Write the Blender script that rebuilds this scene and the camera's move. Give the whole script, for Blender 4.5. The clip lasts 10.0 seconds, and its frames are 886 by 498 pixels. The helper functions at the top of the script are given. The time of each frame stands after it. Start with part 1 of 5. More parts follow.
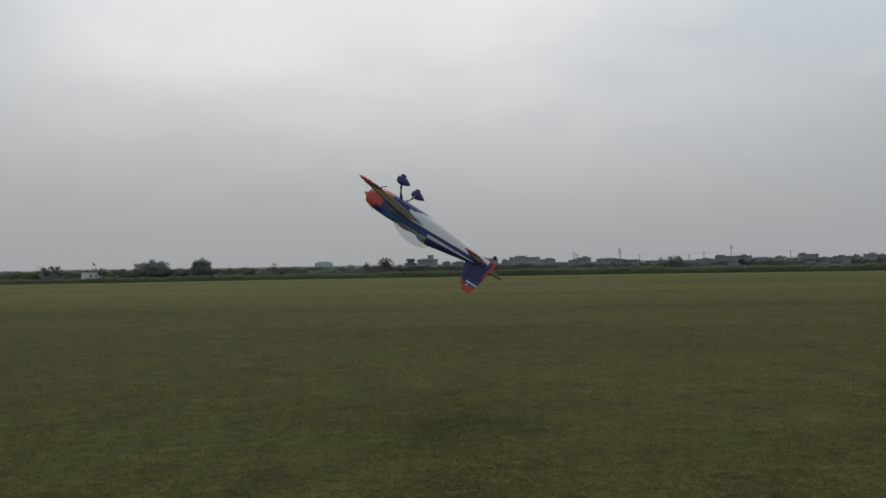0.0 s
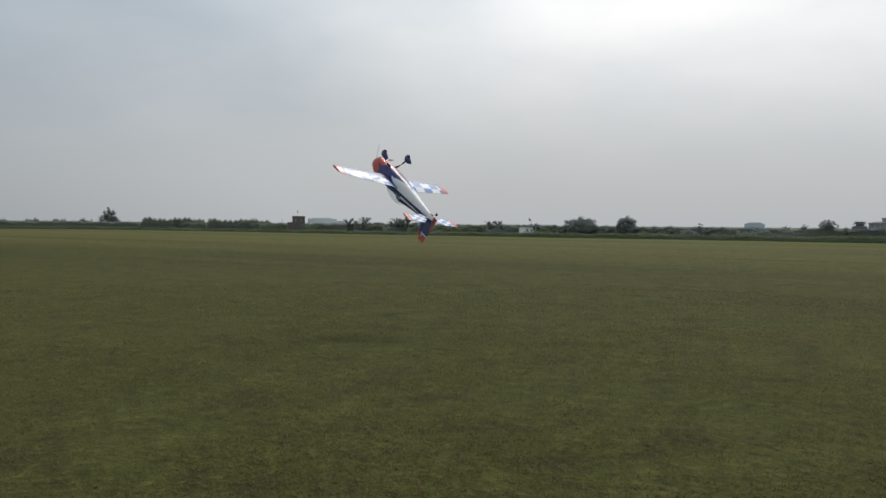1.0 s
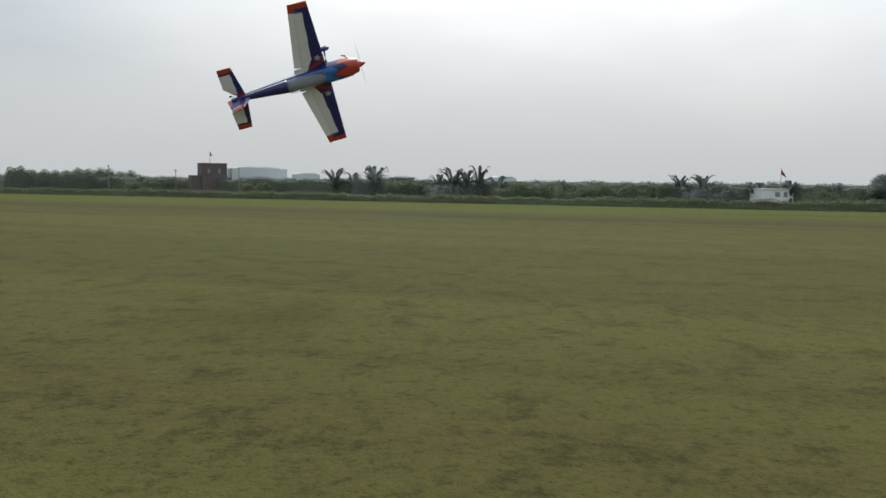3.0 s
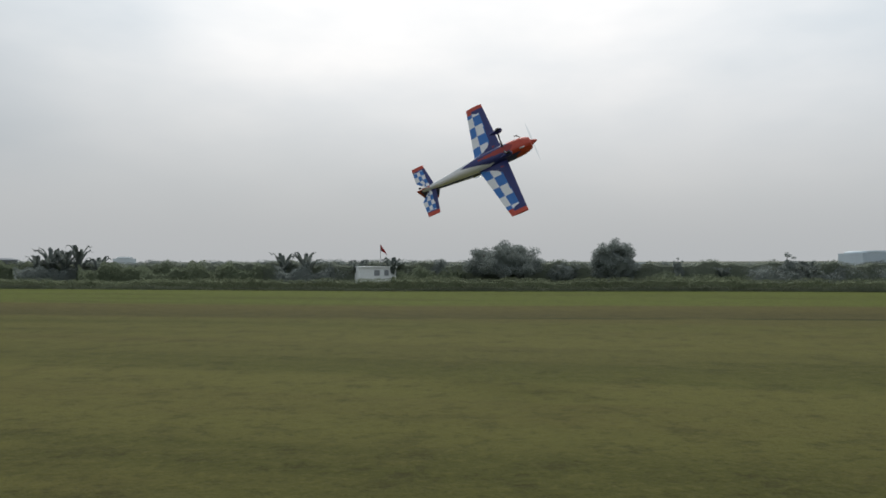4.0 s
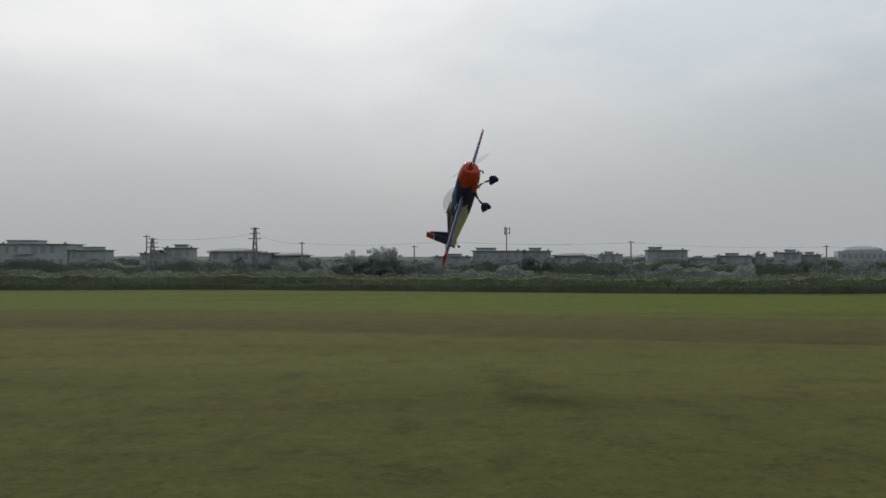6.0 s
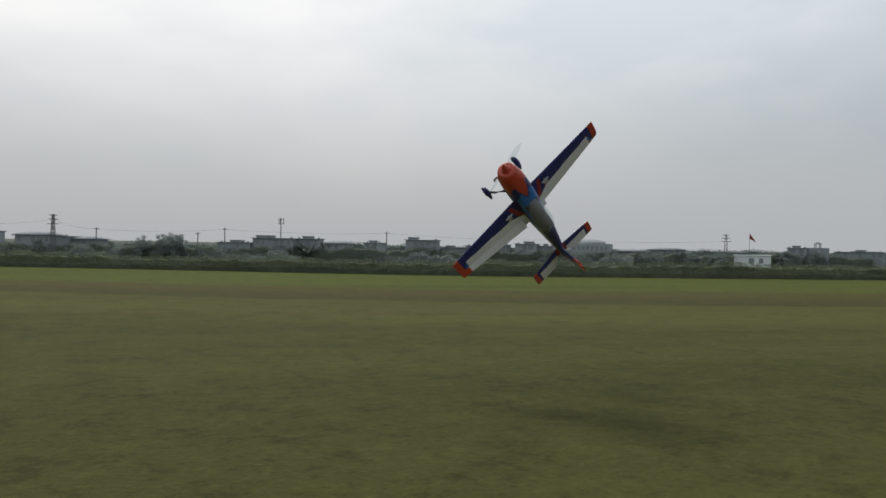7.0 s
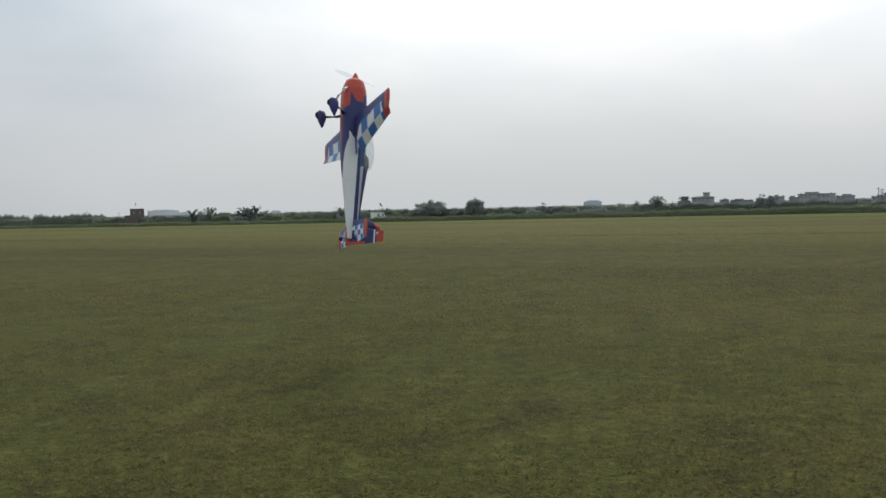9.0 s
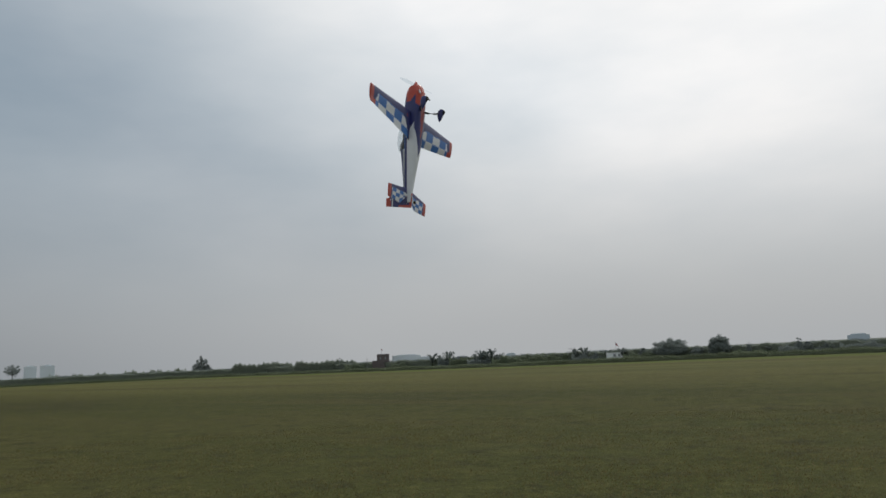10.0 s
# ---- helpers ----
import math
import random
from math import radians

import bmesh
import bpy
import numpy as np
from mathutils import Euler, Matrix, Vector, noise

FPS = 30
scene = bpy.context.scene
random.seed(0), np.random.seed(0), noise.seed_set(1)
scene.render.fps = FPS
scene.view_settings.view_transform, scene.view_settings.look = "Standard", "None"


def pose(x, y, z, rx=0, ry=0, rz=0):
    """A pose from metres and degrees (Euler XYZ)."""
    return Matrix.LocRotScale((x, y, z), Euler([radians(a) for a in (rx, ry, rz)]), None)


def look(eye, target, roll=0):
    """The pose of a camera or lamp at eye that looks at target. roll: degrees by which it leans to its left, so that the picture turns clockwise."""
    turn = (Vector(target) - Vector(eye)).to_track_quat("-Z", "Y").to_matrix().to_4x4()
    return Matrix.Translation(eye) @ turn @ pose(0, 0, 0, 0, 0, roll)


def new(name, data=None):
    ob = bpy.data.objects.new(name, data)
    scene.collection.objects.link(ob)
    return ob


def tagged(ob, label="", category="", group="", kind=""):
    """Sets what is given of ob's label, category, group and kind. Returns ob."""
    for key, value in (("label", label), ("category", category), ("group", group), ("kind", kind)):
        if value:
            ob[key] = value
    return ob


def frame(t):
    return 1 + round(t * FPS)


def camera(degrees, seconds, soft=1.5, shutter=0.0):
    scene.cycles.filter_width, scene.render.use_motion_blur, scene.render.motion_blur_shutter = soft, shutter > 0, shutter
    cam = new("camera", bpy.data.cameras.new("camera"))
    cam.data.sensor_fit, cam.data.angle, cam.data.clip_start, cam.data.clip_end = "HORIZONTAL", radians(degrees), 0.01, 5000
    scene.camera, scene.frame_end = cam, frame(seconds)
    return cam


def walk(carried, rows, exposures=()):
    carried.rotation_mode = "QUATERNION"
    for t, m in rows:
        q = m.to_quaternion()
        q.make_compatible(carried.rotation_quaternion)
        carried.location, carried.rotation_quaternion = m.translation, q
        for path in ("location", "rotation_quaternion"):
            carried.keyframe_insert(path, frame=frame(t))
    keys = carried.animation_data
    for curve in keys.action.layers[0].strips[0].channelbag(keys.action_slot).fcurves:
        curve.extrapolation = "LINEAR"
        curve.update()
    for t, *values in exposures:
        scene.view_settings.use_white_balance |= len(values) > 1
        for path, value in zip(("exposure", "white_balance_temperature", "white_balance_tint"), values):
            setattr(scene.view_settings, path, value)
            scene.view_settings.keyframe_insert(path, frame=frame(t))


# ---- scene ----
# Camera: a flown viewpoint that swings with the aeroplane and glides over the field.
cam = camera(59.98, 10.0, soft=1.6)
walk(cam, [
    (0.0, pose(0.000, 0.000, 0.451, 91.12, 1.05, -11.22)),
    (0.1, pose(0.000, 0.000, 0.451, 90.77, 0.69, -7.57)),
    (0.2, pose(0.000, 0.000, 0.451, 90.40, 0.26, -3.84)),
    (0.3, pose(0.000, 0.000, 0.451, 90.05, -0.16, -0.14)),
    (0.4, pose(-0.000, 0.000, 0.451, 89.74, -0.51, 3.41)),
    (0.5, pose(-0.000, 0.000, 0.451, 89.40, -0.61, 6.68)),
    (0.6, pose(-0.000, 0.000, 0.451, 89.11, -0.59, 9.64)),
    (0.7, pose(-0.000, 0.000, 0.451, 88.85, -0.57, 12.37)),
    (0.8, pose(-0.000, 0.000, 0.451, 88.62, -0.53, 14.92)),
    (0.9, pose(-0.000, 0.000, 0.451, 88.40, -0.50, 17.34)),
    (1.0, pose(-0.000, 0.000, 0.451, 88.19, -0.49, 19.68)),
    (1.1, pose(-0.000, 0.000, 0.451, 88.00, -0.49, 22.02)),
    (1.2, pose(-0.000, 0.000, 0.451, 87.81, -0.48, 24.30)),
    (1.3, pose(-0.000, 0.000, 0.451, 87.65, -0.48, 26.44)),
    (1.4, pose(-0.000, 0.000, 0.451, 87.51, -0.48, 28.33)),
    (1.5, pose(-0.000, 0.000, 0.451, 87.41, -0.48, 29.86)),
    (1.6, pose(-0.000, 0.000, 0.451, 87.34, -0.53, 31.02)),
    (1.7, pose(-0.000, 0.000, 0.451, 87.30, -0.63, 31.88)),
    (1.8, pose(-0.000, 0.000, 0.451, 87.28, -0.76, 32.47)),
    (1.9, pose(-0.000, 0.000, 0.451, 87.27, -0.86, 32.80)),
    (2.0, pose(-0.000, 0.000, 0.451, 87.27, -0.91, 32.91)),
    (2.1, pose(-0.000, 0.000, 0.451, 87.27, -0.91, 32.57)),
    (2.2, pose(-0.000, 0.000, 0.451, 87.28, -0.90, 31.72)),
    (2.3, pose(-0.000, 0.000, 0.451, 87.29, -0.89, 30.56)),
    (2.4, pose(-0.000, 0.000, 0.451, 87.32, -0.88, 29.34)),
    (2.5, pose(-0.330, 0.375, 0.451, 87.31, -0.85, 28.27)),
    (2.6, pose(-2.906, 3.303, 0.451, 86.90, -0.80, 27.38)),
    (2.7, pose(-5.483, 6.231, 0.451, 86.52, -0.71, 17.17)),
    (2.8, pose(-8.059, 9.160, 0.451, 85.66, -0.52, 10.71)),
    (2.9, pose(-10.635, 12.088, 0.451, 85.04, -0.78, 5.72)),
    (3.0, pose(-13.211, 15.016, 0.451, 84.91, -0.68, 3.14)),
    (3.1, pose(-12.818, 15.353, 0.451, 85.61, -0.16, 3.08)),
    (3.2, pose(-12.411, 15.519, 0.451, 86.37, 0.22, 2.70)),
    (3.3, pose(-11.947, 15.687, 0.451, 87.02, 0.21, 2.11)),
    (3.4, pose(-11.426, 15.858, 0.451, 87.70, 0.20, 1.45)),
    (3.5, pose(-10.706, 16.083, 0.451, 88.36, 0.20, 1.19)),
    (3.6, pose(-10.005, 16.303, 0.451, 88.98, 0.18, 0.63)),
    (3.7, pose(-9.394, 16.414, 0.451, 89.56, 0.15, -0.49)),
    (3.8, pose(-8.705, 16.532, 0.451, 90.09, 0.13, -1.61)),
    (3.9, pose(-7.941, 16.648, 0.451, 90.56, 0.11, -2.73)),
    (4.0, pose(-6.886, 16.848, 0.451, 90.96, 0.11, -3.01)),
    (4.1, pose(-5.762, 17.042, 0.451, 91.27, 0.12, -3.21)),
    (4.2, pose(-4.872, 17.079, 0.451, 91.51, 0.12, -4.56)),
    (4.3, pose(-4.024, 17.056, 0.451, 91.80, 0.09, -6.36)),
    (4.4, pose(-2.872, 17.072, 0.451, 91.85, 0.09, -7.27)),
    (4.5, pose(-1.844, 17.020, 0.451, 91.86, 0.08, -8.68)),
    (4.6, pose(-0.793, 16.955, 0.451, 91.72, 0.05, -9.66)),
    (4.7, pose(0.195, 16.846, 0.451, 91.46, 0.02, -10.71)),
    (4.8, pose(1.110, 16.720, 0.451, 91.16, -0.01, -11.86)),
    (4.9, pose(2.082, 16.562, 0.451, 90.95, -0.03, -12.48)),
    (5.0, pose(2.929, 16.376, 0.451, 90.87, -0.05, -13.35)),
    (5.1, pose(3.588, 16.245, 0.451, 90.87, -0.05, -14.84)),
    (5.2, pose(4.224, 16.113, 0.451, 90.87, -0.03, -16.26)),
    (5.3, pose(5.114, 15.809, 0.451, 90.88, -0.01, -16.32)),
    (5.4, pose(5.937, 15.528, 0.451, 90.87, -0.01, -16.74)),
    (5.5, pose(6.725, 15.255, 0.451, 90.85, -0.01, -17.32)),
    (5.6, pose(7.383, 15.011, 0.451, 90.82, -0.02, -18.47)),
    (5.7, pose(8.125, 14.699, 0.451, 90.78, -0.02, -19.05)),
    (5.8, pose(8.803, 14.398, 0.451, 90.72, -0.04, -19.80)),
    (5.9, pose(9.400, 14.114, 0.451, 90.65, -0.05, -20.74)),
    (6.0, pose(10.015, 13.786, 0.451, 90.57, -0.06, -21.31)),
    (6.1, pose(10.503, 13.541, 0.451, 90.47, -0.07, -22.26)),
    (6.2, pose(11.001, 13.245, 0.451, 90.35, -0.08, -22.76)),
    (6.3, pose(11.426, 12.982, 0.451, 90.21, -0.08, -23.24)),
    (6.4, pose(11.784, 12.758, 0.451, 90.03, -0.08, -23.73)),
    (6.5, pose(12.113, 12.545, 0.451, 89.88, -0.07, -24.05)),
    (6.6, pose(12.384, 12.366, 0.451, 89.83, -0.17, -24.31)),
    (6.7, pose(12.630, 12.188, 0.451, 89.80, -0.40, -24.33)),
    (6.8, pose(12.783, 12.082, 0.451, 89.79, -0.68, -24.49)),
    (6.9, pose(12.345, 11.356, 0.451, 89.80, -0.92, -25.44)),
    (7.0, pose(11.812, 10.538, 0.451, 89.79, -1.02, -26.19)),
    (7.1, pose(9.556, 7.839, 0.451, 89.82, -1.00, -28.81)),
    (7.2, pose(6.767, 5.112, 0.451, 89.83, -0.93, -32.77)),
    (7.3, pose(3.073, 4.005, 0.451, 89.80, -0.85, -37.50)),
    (7.4, pose(0.756, 0.994, 0.451, 89.73, -0.75, -37.26)),
    (7.5, pose(0.000, 0.000, 0.451, 89.60, -0.66, -36.62)),
    (7.6, pose(0.000, 0.000, 0.451, 89.38, -0.60, -35.48)),
    (7.7, pose(0.000, 0.000, 0.451, 89.08, -0.57, -33.89)),
    (7.8, pose(0.000, 0.000, 0.451, 88.74, -0.54, -31.92)),
    (7.9, pose(0.000, 0.000, 0.451, 88.41, -0.50, -29.60)),
    (8.0, pose(0.000, 0.000, 0.451, 88.13, -0.45, -27.00)),
    (8.1, pose(0.000, 0.000, 0.451, 87.89, -0.37, -23.99)),
    (8.2, pose(0.000, 0.000, 0.451, 87.65, -0.30, -20.53)),
    (8.3, pose(0.000, 0.000, 0.451, 87.44, -0.21, -16.82)),
    (8.4, pose(0.000, 0.000, 0.451, 87.26, -0.08, -13.03)),
    (8.5, pose(0.000, 0.000, 0.451, 87.15, 0.08, -9.35)),
    (8.6, pose(0.000, 0.000, 0.451, 87.08, 0.31, -5.65)),
    (8.7, pose(0.000, 0.000, 0.451, 87.03, 0.60, -1.80)),
    (8.8, pose(-0.000, 0.000, 0.451, 87.01, 0.91, 2.00)),
    (8.9, pose(-0.000, 0.000, 0.451, 87.00, 1.21, 5.54)),
    (9.0, pose(-0.000, 0.000, 0.451, 87.00, 1.45, 8.62)),
    (9.1, pose(-0.000, 0.000, 0.451, 87.03, 1.62, 11.17)),
    (9.2, pose(-0.000, 0.000, 0.451, 87.15, 1.75, 13.33)),
    (9.3, pose(-0.000, 0.000, 0.451, 87.46, 1.86, 15.21)),
    (9.4, pose(-0.000, 0.000, 0.451, 88.03, 1.96, 16.93)),
    (9.5, pose(-0.000, 0.000, 0.451, 88.95, 2.08, 18.63)),
    (9.6, pose(-0.000, 0.000, 0.451, 90.32, 2.21, 20.25)),
    (9.7, pose(-0.000, 0.000, 0.451, 92.10, 2.35, 21.72)),
    (9.8, pose(-0.000, 0.000, 0.451, 94.11, 2.48, 23.10)),
    (9.9, pose(-0.000, 0.000, 0.451, 96.18, 2.61, 24.48)),
    (10.0, pose(-0.000, 0.000, 0.451, 98.13, 2.73, 25.91)),
], exposures=[(0.0, -0.29), (0.5, -0.12), (1.0, 0.1), (1.5, 0.29), (2.0, 0.43), (2.5, 0.45), (3.0, 0.35), (3.2, 0.28), (4.3, 0.0), (5.0, -0.12), (6.5, -0.1), (7.0, 0.0), (7.5, 0.11), (8.0, 0.17), (8.5, 0.27), (9.0, 0.38), (9.5, 0.38), (9.8, 0.05), (10.0, -0.1)])

# ------------------------------------------------------------------ light
EYE = 0.451
HEDGE = 27.0          # distance of the hedge line from the start, square to it
HEDGE_AZ = 15.17      # bearing of that nearest point, degrees right of north
SUN_AZ, SUN_EL = -3.0, 49.0


def field_bend(u, near=True):
    """How far the hedge and the mown strips come in, at u along the hedge line."""
    def ease(a, b):
        t = np.clip((np.asarray(u) - a) / (b - a), 0, 1)
        return t * t * (3 - 2 * t)
    return (1.9 * ease(3.0, 12.0) + 0.8 * ease(-8.0, -15.0) if near else 0.0) + 13.0 * ease(-40.0, -58.0)


def bearing(az):
    return Vector((math.sin(radians(az)), math.cos(radians(az)), 0))


sun = new("sun", bpy.data.lights.new("sun", "SUN"))
sun.data.energy, sun.data.angle, sun.data.color = 1.3, radians(14), (1.0, 0.97, 0.92)
sun_way = bearing(SUN_AZ) * math.cos(radians(SUN_EL)) + Vector((0, 0, math.sin(radians(SUN_EL))))
sun.matrix_world = look(sun_way * 60, (0, 0, 0))


def make_world():
    """Hazy overcast: a dusty Nishita sky under a veil of cloud, brighter round the hidden sun and, as added fill,
    behind the viewpoint.
    """
    w = bpy.data.worlds.new("sky")
    scene.world = w
    w.use_nodes = True
    nt = w.node_tree
    nt.nodes.clear()
    N = nt.nodes.new
    L = nt.links.new
    out, bg = N("ShaderNodeOutputWorld"), N("ShaderNodeBackground")
    co = N("ShaderNodeTexCoord")
    nish = N("ShaderNodeTexSky")
    nish.sky_type, nish.sun_disc = "NISHITA", False
    nish.sun_elevation, nish.sun_rotation = radians(SUN_EL), radians(SUN_AZ)
    nish.dust_density, nish.air_density = 6.0, 1.0
    scale = N("ShaderNodeVectorMath")
    scale.operation = "SCALE"
    scale.inputs["Scale"].default_value = 0.06
    L(nish.outputs[0], scale.inputs[0])
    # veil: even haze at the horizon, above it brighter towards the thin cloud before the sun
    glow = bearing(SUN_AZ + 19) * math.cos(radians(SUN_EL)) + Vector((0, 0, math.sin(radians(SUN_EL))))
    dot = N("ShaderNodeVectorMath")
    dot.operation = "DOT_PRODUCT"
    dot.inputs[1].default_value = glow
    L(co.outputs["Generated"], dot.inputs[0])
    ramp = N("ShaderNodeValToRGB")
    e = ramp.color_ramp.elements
    # unseen sky behind the viewpoint, brightened as added fill for shaded fronts
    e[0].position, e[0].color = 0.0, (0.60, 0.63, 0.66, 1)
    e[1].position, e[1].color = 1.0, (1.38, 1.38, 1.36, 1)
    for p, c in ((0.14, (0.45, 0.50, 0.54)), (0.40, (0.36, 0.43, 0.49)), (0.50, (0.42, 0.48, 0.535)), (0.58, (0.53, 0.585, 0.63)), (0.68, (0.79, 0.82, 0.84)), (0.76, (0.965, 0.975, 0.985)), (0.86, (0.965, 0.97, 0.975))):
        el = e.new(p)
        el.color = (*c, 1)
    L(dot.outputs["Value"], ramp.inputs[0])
    lift = N("ShaderNodeSeparateXYZ")
    L(co.outputs["Generated"], lift.inputs[0])
    rise = N("ShaderNodeMapRange")
    rise.interpolation_type = "SMOOTHSTEP"
    rise.inputs["From Min"].default_value, rise.inputs["From Max"].default_value = 0.0, 0.36
    L(lift.outputs["Z"], rise.inputs[0])
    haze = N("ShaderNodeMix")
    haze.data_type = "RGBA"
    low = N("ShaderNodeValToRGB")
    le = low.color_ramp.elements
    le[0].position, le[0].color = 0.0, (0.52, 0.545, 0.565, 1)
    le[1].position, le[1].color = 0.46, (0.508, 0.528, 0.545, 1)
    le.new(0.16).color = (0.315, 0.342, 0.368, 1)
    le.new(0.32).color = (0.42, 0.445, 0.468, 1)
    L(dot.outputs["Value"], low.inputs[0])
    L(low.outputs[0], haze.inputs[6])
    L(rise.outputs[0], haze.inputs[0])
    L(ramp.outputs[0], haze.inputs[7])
    mapping = N("ShaderNodeMapping")
    mapping.inputs["Scale"].default_value = (1.0, 1.0, 2.6)
    L(co.outputs["Generated"], mapping.inputs[0])
    cloud = N("ShaderNodeTexNoise")
    cloud.inputs["Scale"].default_value = 2.2
    cloud.inputs["Detail"].default_value = 5
    cloud.inputs["Roughness"].default_value = 0.5
    L(mapping.outputs[0], cloud.inputs[0])
    crange = N("ShaderNodeValToRGB")
    ce = crange.color_ramp.elements
    ce[0].position, ce[0].color = 0.33, (0.82, 0.875, 0.915, 1)
    ce[1].position, ce[1].color = 0.66, (1.15, 1.135, 1.12, 1)
    L(cloud.outputs[0], crange.inputs[0])
    # the haze near the horizon is even
    sep = N("ShaderNodeSeparateXYZ")
    L(co.outputs["Generated"], sep.inputs[0])
    up = N("ShaderNodeMapRange")
    up.inputs["From Min"].default_value, up.inputs["From Max"].default_value = 0.02, 0.25
    L(sep.outputs["Z"], up.inputs[0])
    cm = N("ShaderNodeMix")
    cm.data_type = "RGBA"
    cm.inputs[6].default_value = (1, 1, 1, 1)
    L(up.outputs[0], cm.inputs[0])
    L(crange.outputs[0], cm.inputs[7])
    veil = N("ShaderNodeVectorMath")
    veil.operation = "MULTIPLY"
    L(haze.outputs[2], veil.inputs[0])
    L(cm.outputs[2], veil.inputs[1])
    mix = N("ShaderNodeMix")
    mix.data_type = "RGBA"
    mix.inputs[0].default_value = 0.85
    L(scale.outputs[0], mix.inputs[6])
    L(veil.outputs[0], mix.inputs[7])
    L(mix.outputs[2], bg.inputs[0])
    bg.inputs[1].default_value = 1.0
    L(bg.outputs[0], out.inputs[0])


make_world()

# ------------------------------------------------------------------ materials


def material(name, color, rough=0.6, spread=0.25, scale=6.0, fine=40.0, bump=0.0, metal=0.0, coat=0.0, island=0.0, spec=0.5, through_light=0.0):
    """A surface with two scales of variation round its base colour."""
    m = bpy.data.materials.new(name)
    m.use_nodes = True
    nt = m.node_tree
    N, L = nt.nodes.new, nt.links.new
    b = nt.nodes["Principled BSDF"]
    b.inputs["Roughness"].default_value, b.inputs["Metallic"].default_value = rough, metal
    b.inputs["Coat Weight"].default_value = coat
    b.inputs["Specular IOR Level"].default_value = spec
    co = N("ShaderNodeTexCoord")
    a, f = N("ShaderNodeTexNoise"), N("ShaderNodeTexNoise")
    a.inputs["Scale"].default_value, f.inputs["Scale"].default_value = scale, fine
    a.inputs["Detail"].default_value = f.inputs["Detail"].default_value = 4
    L(co.outputs["Object"], a.inputs[0])
    L(co.outputs["Object"], f.inputs[0])
    add = N("ShaderNodeMath")
    L(a.outputs[0], add.inputs[0])
    L(f.outputs[0], add.inputs[1])
    last = add
    if island:
        g, mul, plus = N("ShaderNodeNewGeometry"), N("ShaderNodeMath"), N("ShaderNodeMath")
        mul.operation = "MULTIPLY_ADD"
        mul.inputs[1].default_value, mul.inputs[2].default_value = island, -island / 2
        L(g.outputs["Random Per Island"], mul.inputs[0])
        L(mul.outputs[0], plus.inputs[0])
        L(add.outputs[0], plus.inputs[1])
        last = plus
    r = N("ShaderNodeMapRange")
    r.inputs["From Min"].default_value, r.inputs["From Max"].default_value = 0.6, 1.4
    r.inputs["To Min"].default_value, r.inputs["To Max"].default_value = 1 - spread, 1 + spread
    L(last.outputs[0], r.inputs[0])
    v = N("ShaderNodeVectorMath")
    v.operation = "SCALE"
    v.inputs[0].default_value = color
    L(r.outputs[0], v.inputs["Scale"])
    L(v.outputs[0], b.inputs["Base Color"])
    if through_light:
        tl, mx = N("ShaderNodeBsdfTranslucent"), N("ShaderNodeMixShader")
        mx.inputs[0].default_value = through_light
        L(v.outputs[0], tl.inputs[0])
        L(b.outputs[0], mx.inputs[1])
        L(tl.outputs[0], mx.inputs[2])
        L(mx.outputs[0], nt.nodes["Material Output"].inputs[0])
    if bump:
        bp = N("ShaderNodeBump")
        bp.inputs["Strength"].default_value = bump
        bp.inputs["Distance"].default_value = 0.01
        L(f.outputs[0], bp.inputs["Height"])
        L(bp.outputs[0], b.inputs["Normal"])
    return m


ORANGE = material("orange_film", (0.47, 0.052, 0.024), 0.45, 0.10, 5, 60, coat=0.12)
NAVY = material("navy_film", (0.016, 0.022, 0.13), 0.45, 0.12, 5, 60, coat=0.12)
BLUE = material("blue_film", (0.025, 0.15, 0.46), 0.45, 0.10, 5, 60, coat=0.12)
WHITE = material("white_film", (0.74, 0.75, 0.76), 0.5, 0.05, 5, 60, coat=0.12)
RED = material("red_film", (0.28, 0.024, 0.020), 0.45, 0.10, 5, 60, coat=0.12)
SILVER = material("silver_film", (0.42, 0.43, 0.45), 0.35, 0.08, 5, 60, coat=0.2)
CARBON = material("carbon_black", (0.012, 0.013, 0.02), 0.35, 0.2, 20, 90, coat=0.2)
RUBBER = material("tyre_rubber", (0.015, 0.015, 0.015), 0.8, 0.2, 20, 90)
STEEL = material("steel", (0.45, 0.45, 0.46), 0.35, 0.1, 20, 90, metal=0.9)
COCKPIT = material("cockpit_grey", (0.070, 0.068, 0.068), 0.6, 0.15, 20, 90)
# haze is put into the leaf and reed colours, paler than foliage
LEAF = material("leaves_hazed_green", (0.240, 0.272, 0.256), 0.85, 0.16, 1.2, 9, island=0.12, spec=0.08, through_light=0.5)
LEAF_HAZED = material("leaves_hazed_grey", (0.248, 0.280, 0.266), 0.95, 0.10, 1.2, 9, island=0.06, spec=0.0, through_light=0.5)
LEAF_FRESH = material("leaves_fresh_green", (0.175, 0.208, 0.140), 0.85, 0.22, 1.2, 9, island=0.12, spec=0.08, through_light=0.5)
HEDGE_LEAF = material("hedge_leaves", (0.178, 0.206, 0.132), 0.85, 0.25, 0.5, 6, island=0.12, spec=0.05, through_light=0.5)
# darker than the hedge: shade at its foot, put into the leaf colour
HEDGE_FOOT = material("hedge_foot_shade", (0.130, 0.148, 0.104), 0.85, 0.3, 0.6, 7, island=0.15, spec=0.05, through_light=0.45)
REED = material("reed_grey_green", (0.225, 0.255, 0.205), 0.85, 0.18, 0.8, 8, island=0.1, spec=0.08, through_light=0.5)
BLADES = material("grass_blades", (0.150, 0.128, 0.060), 0.8, 0.3, 1.5, 12, island=0.35, spec=0.1, through_light=0.5)
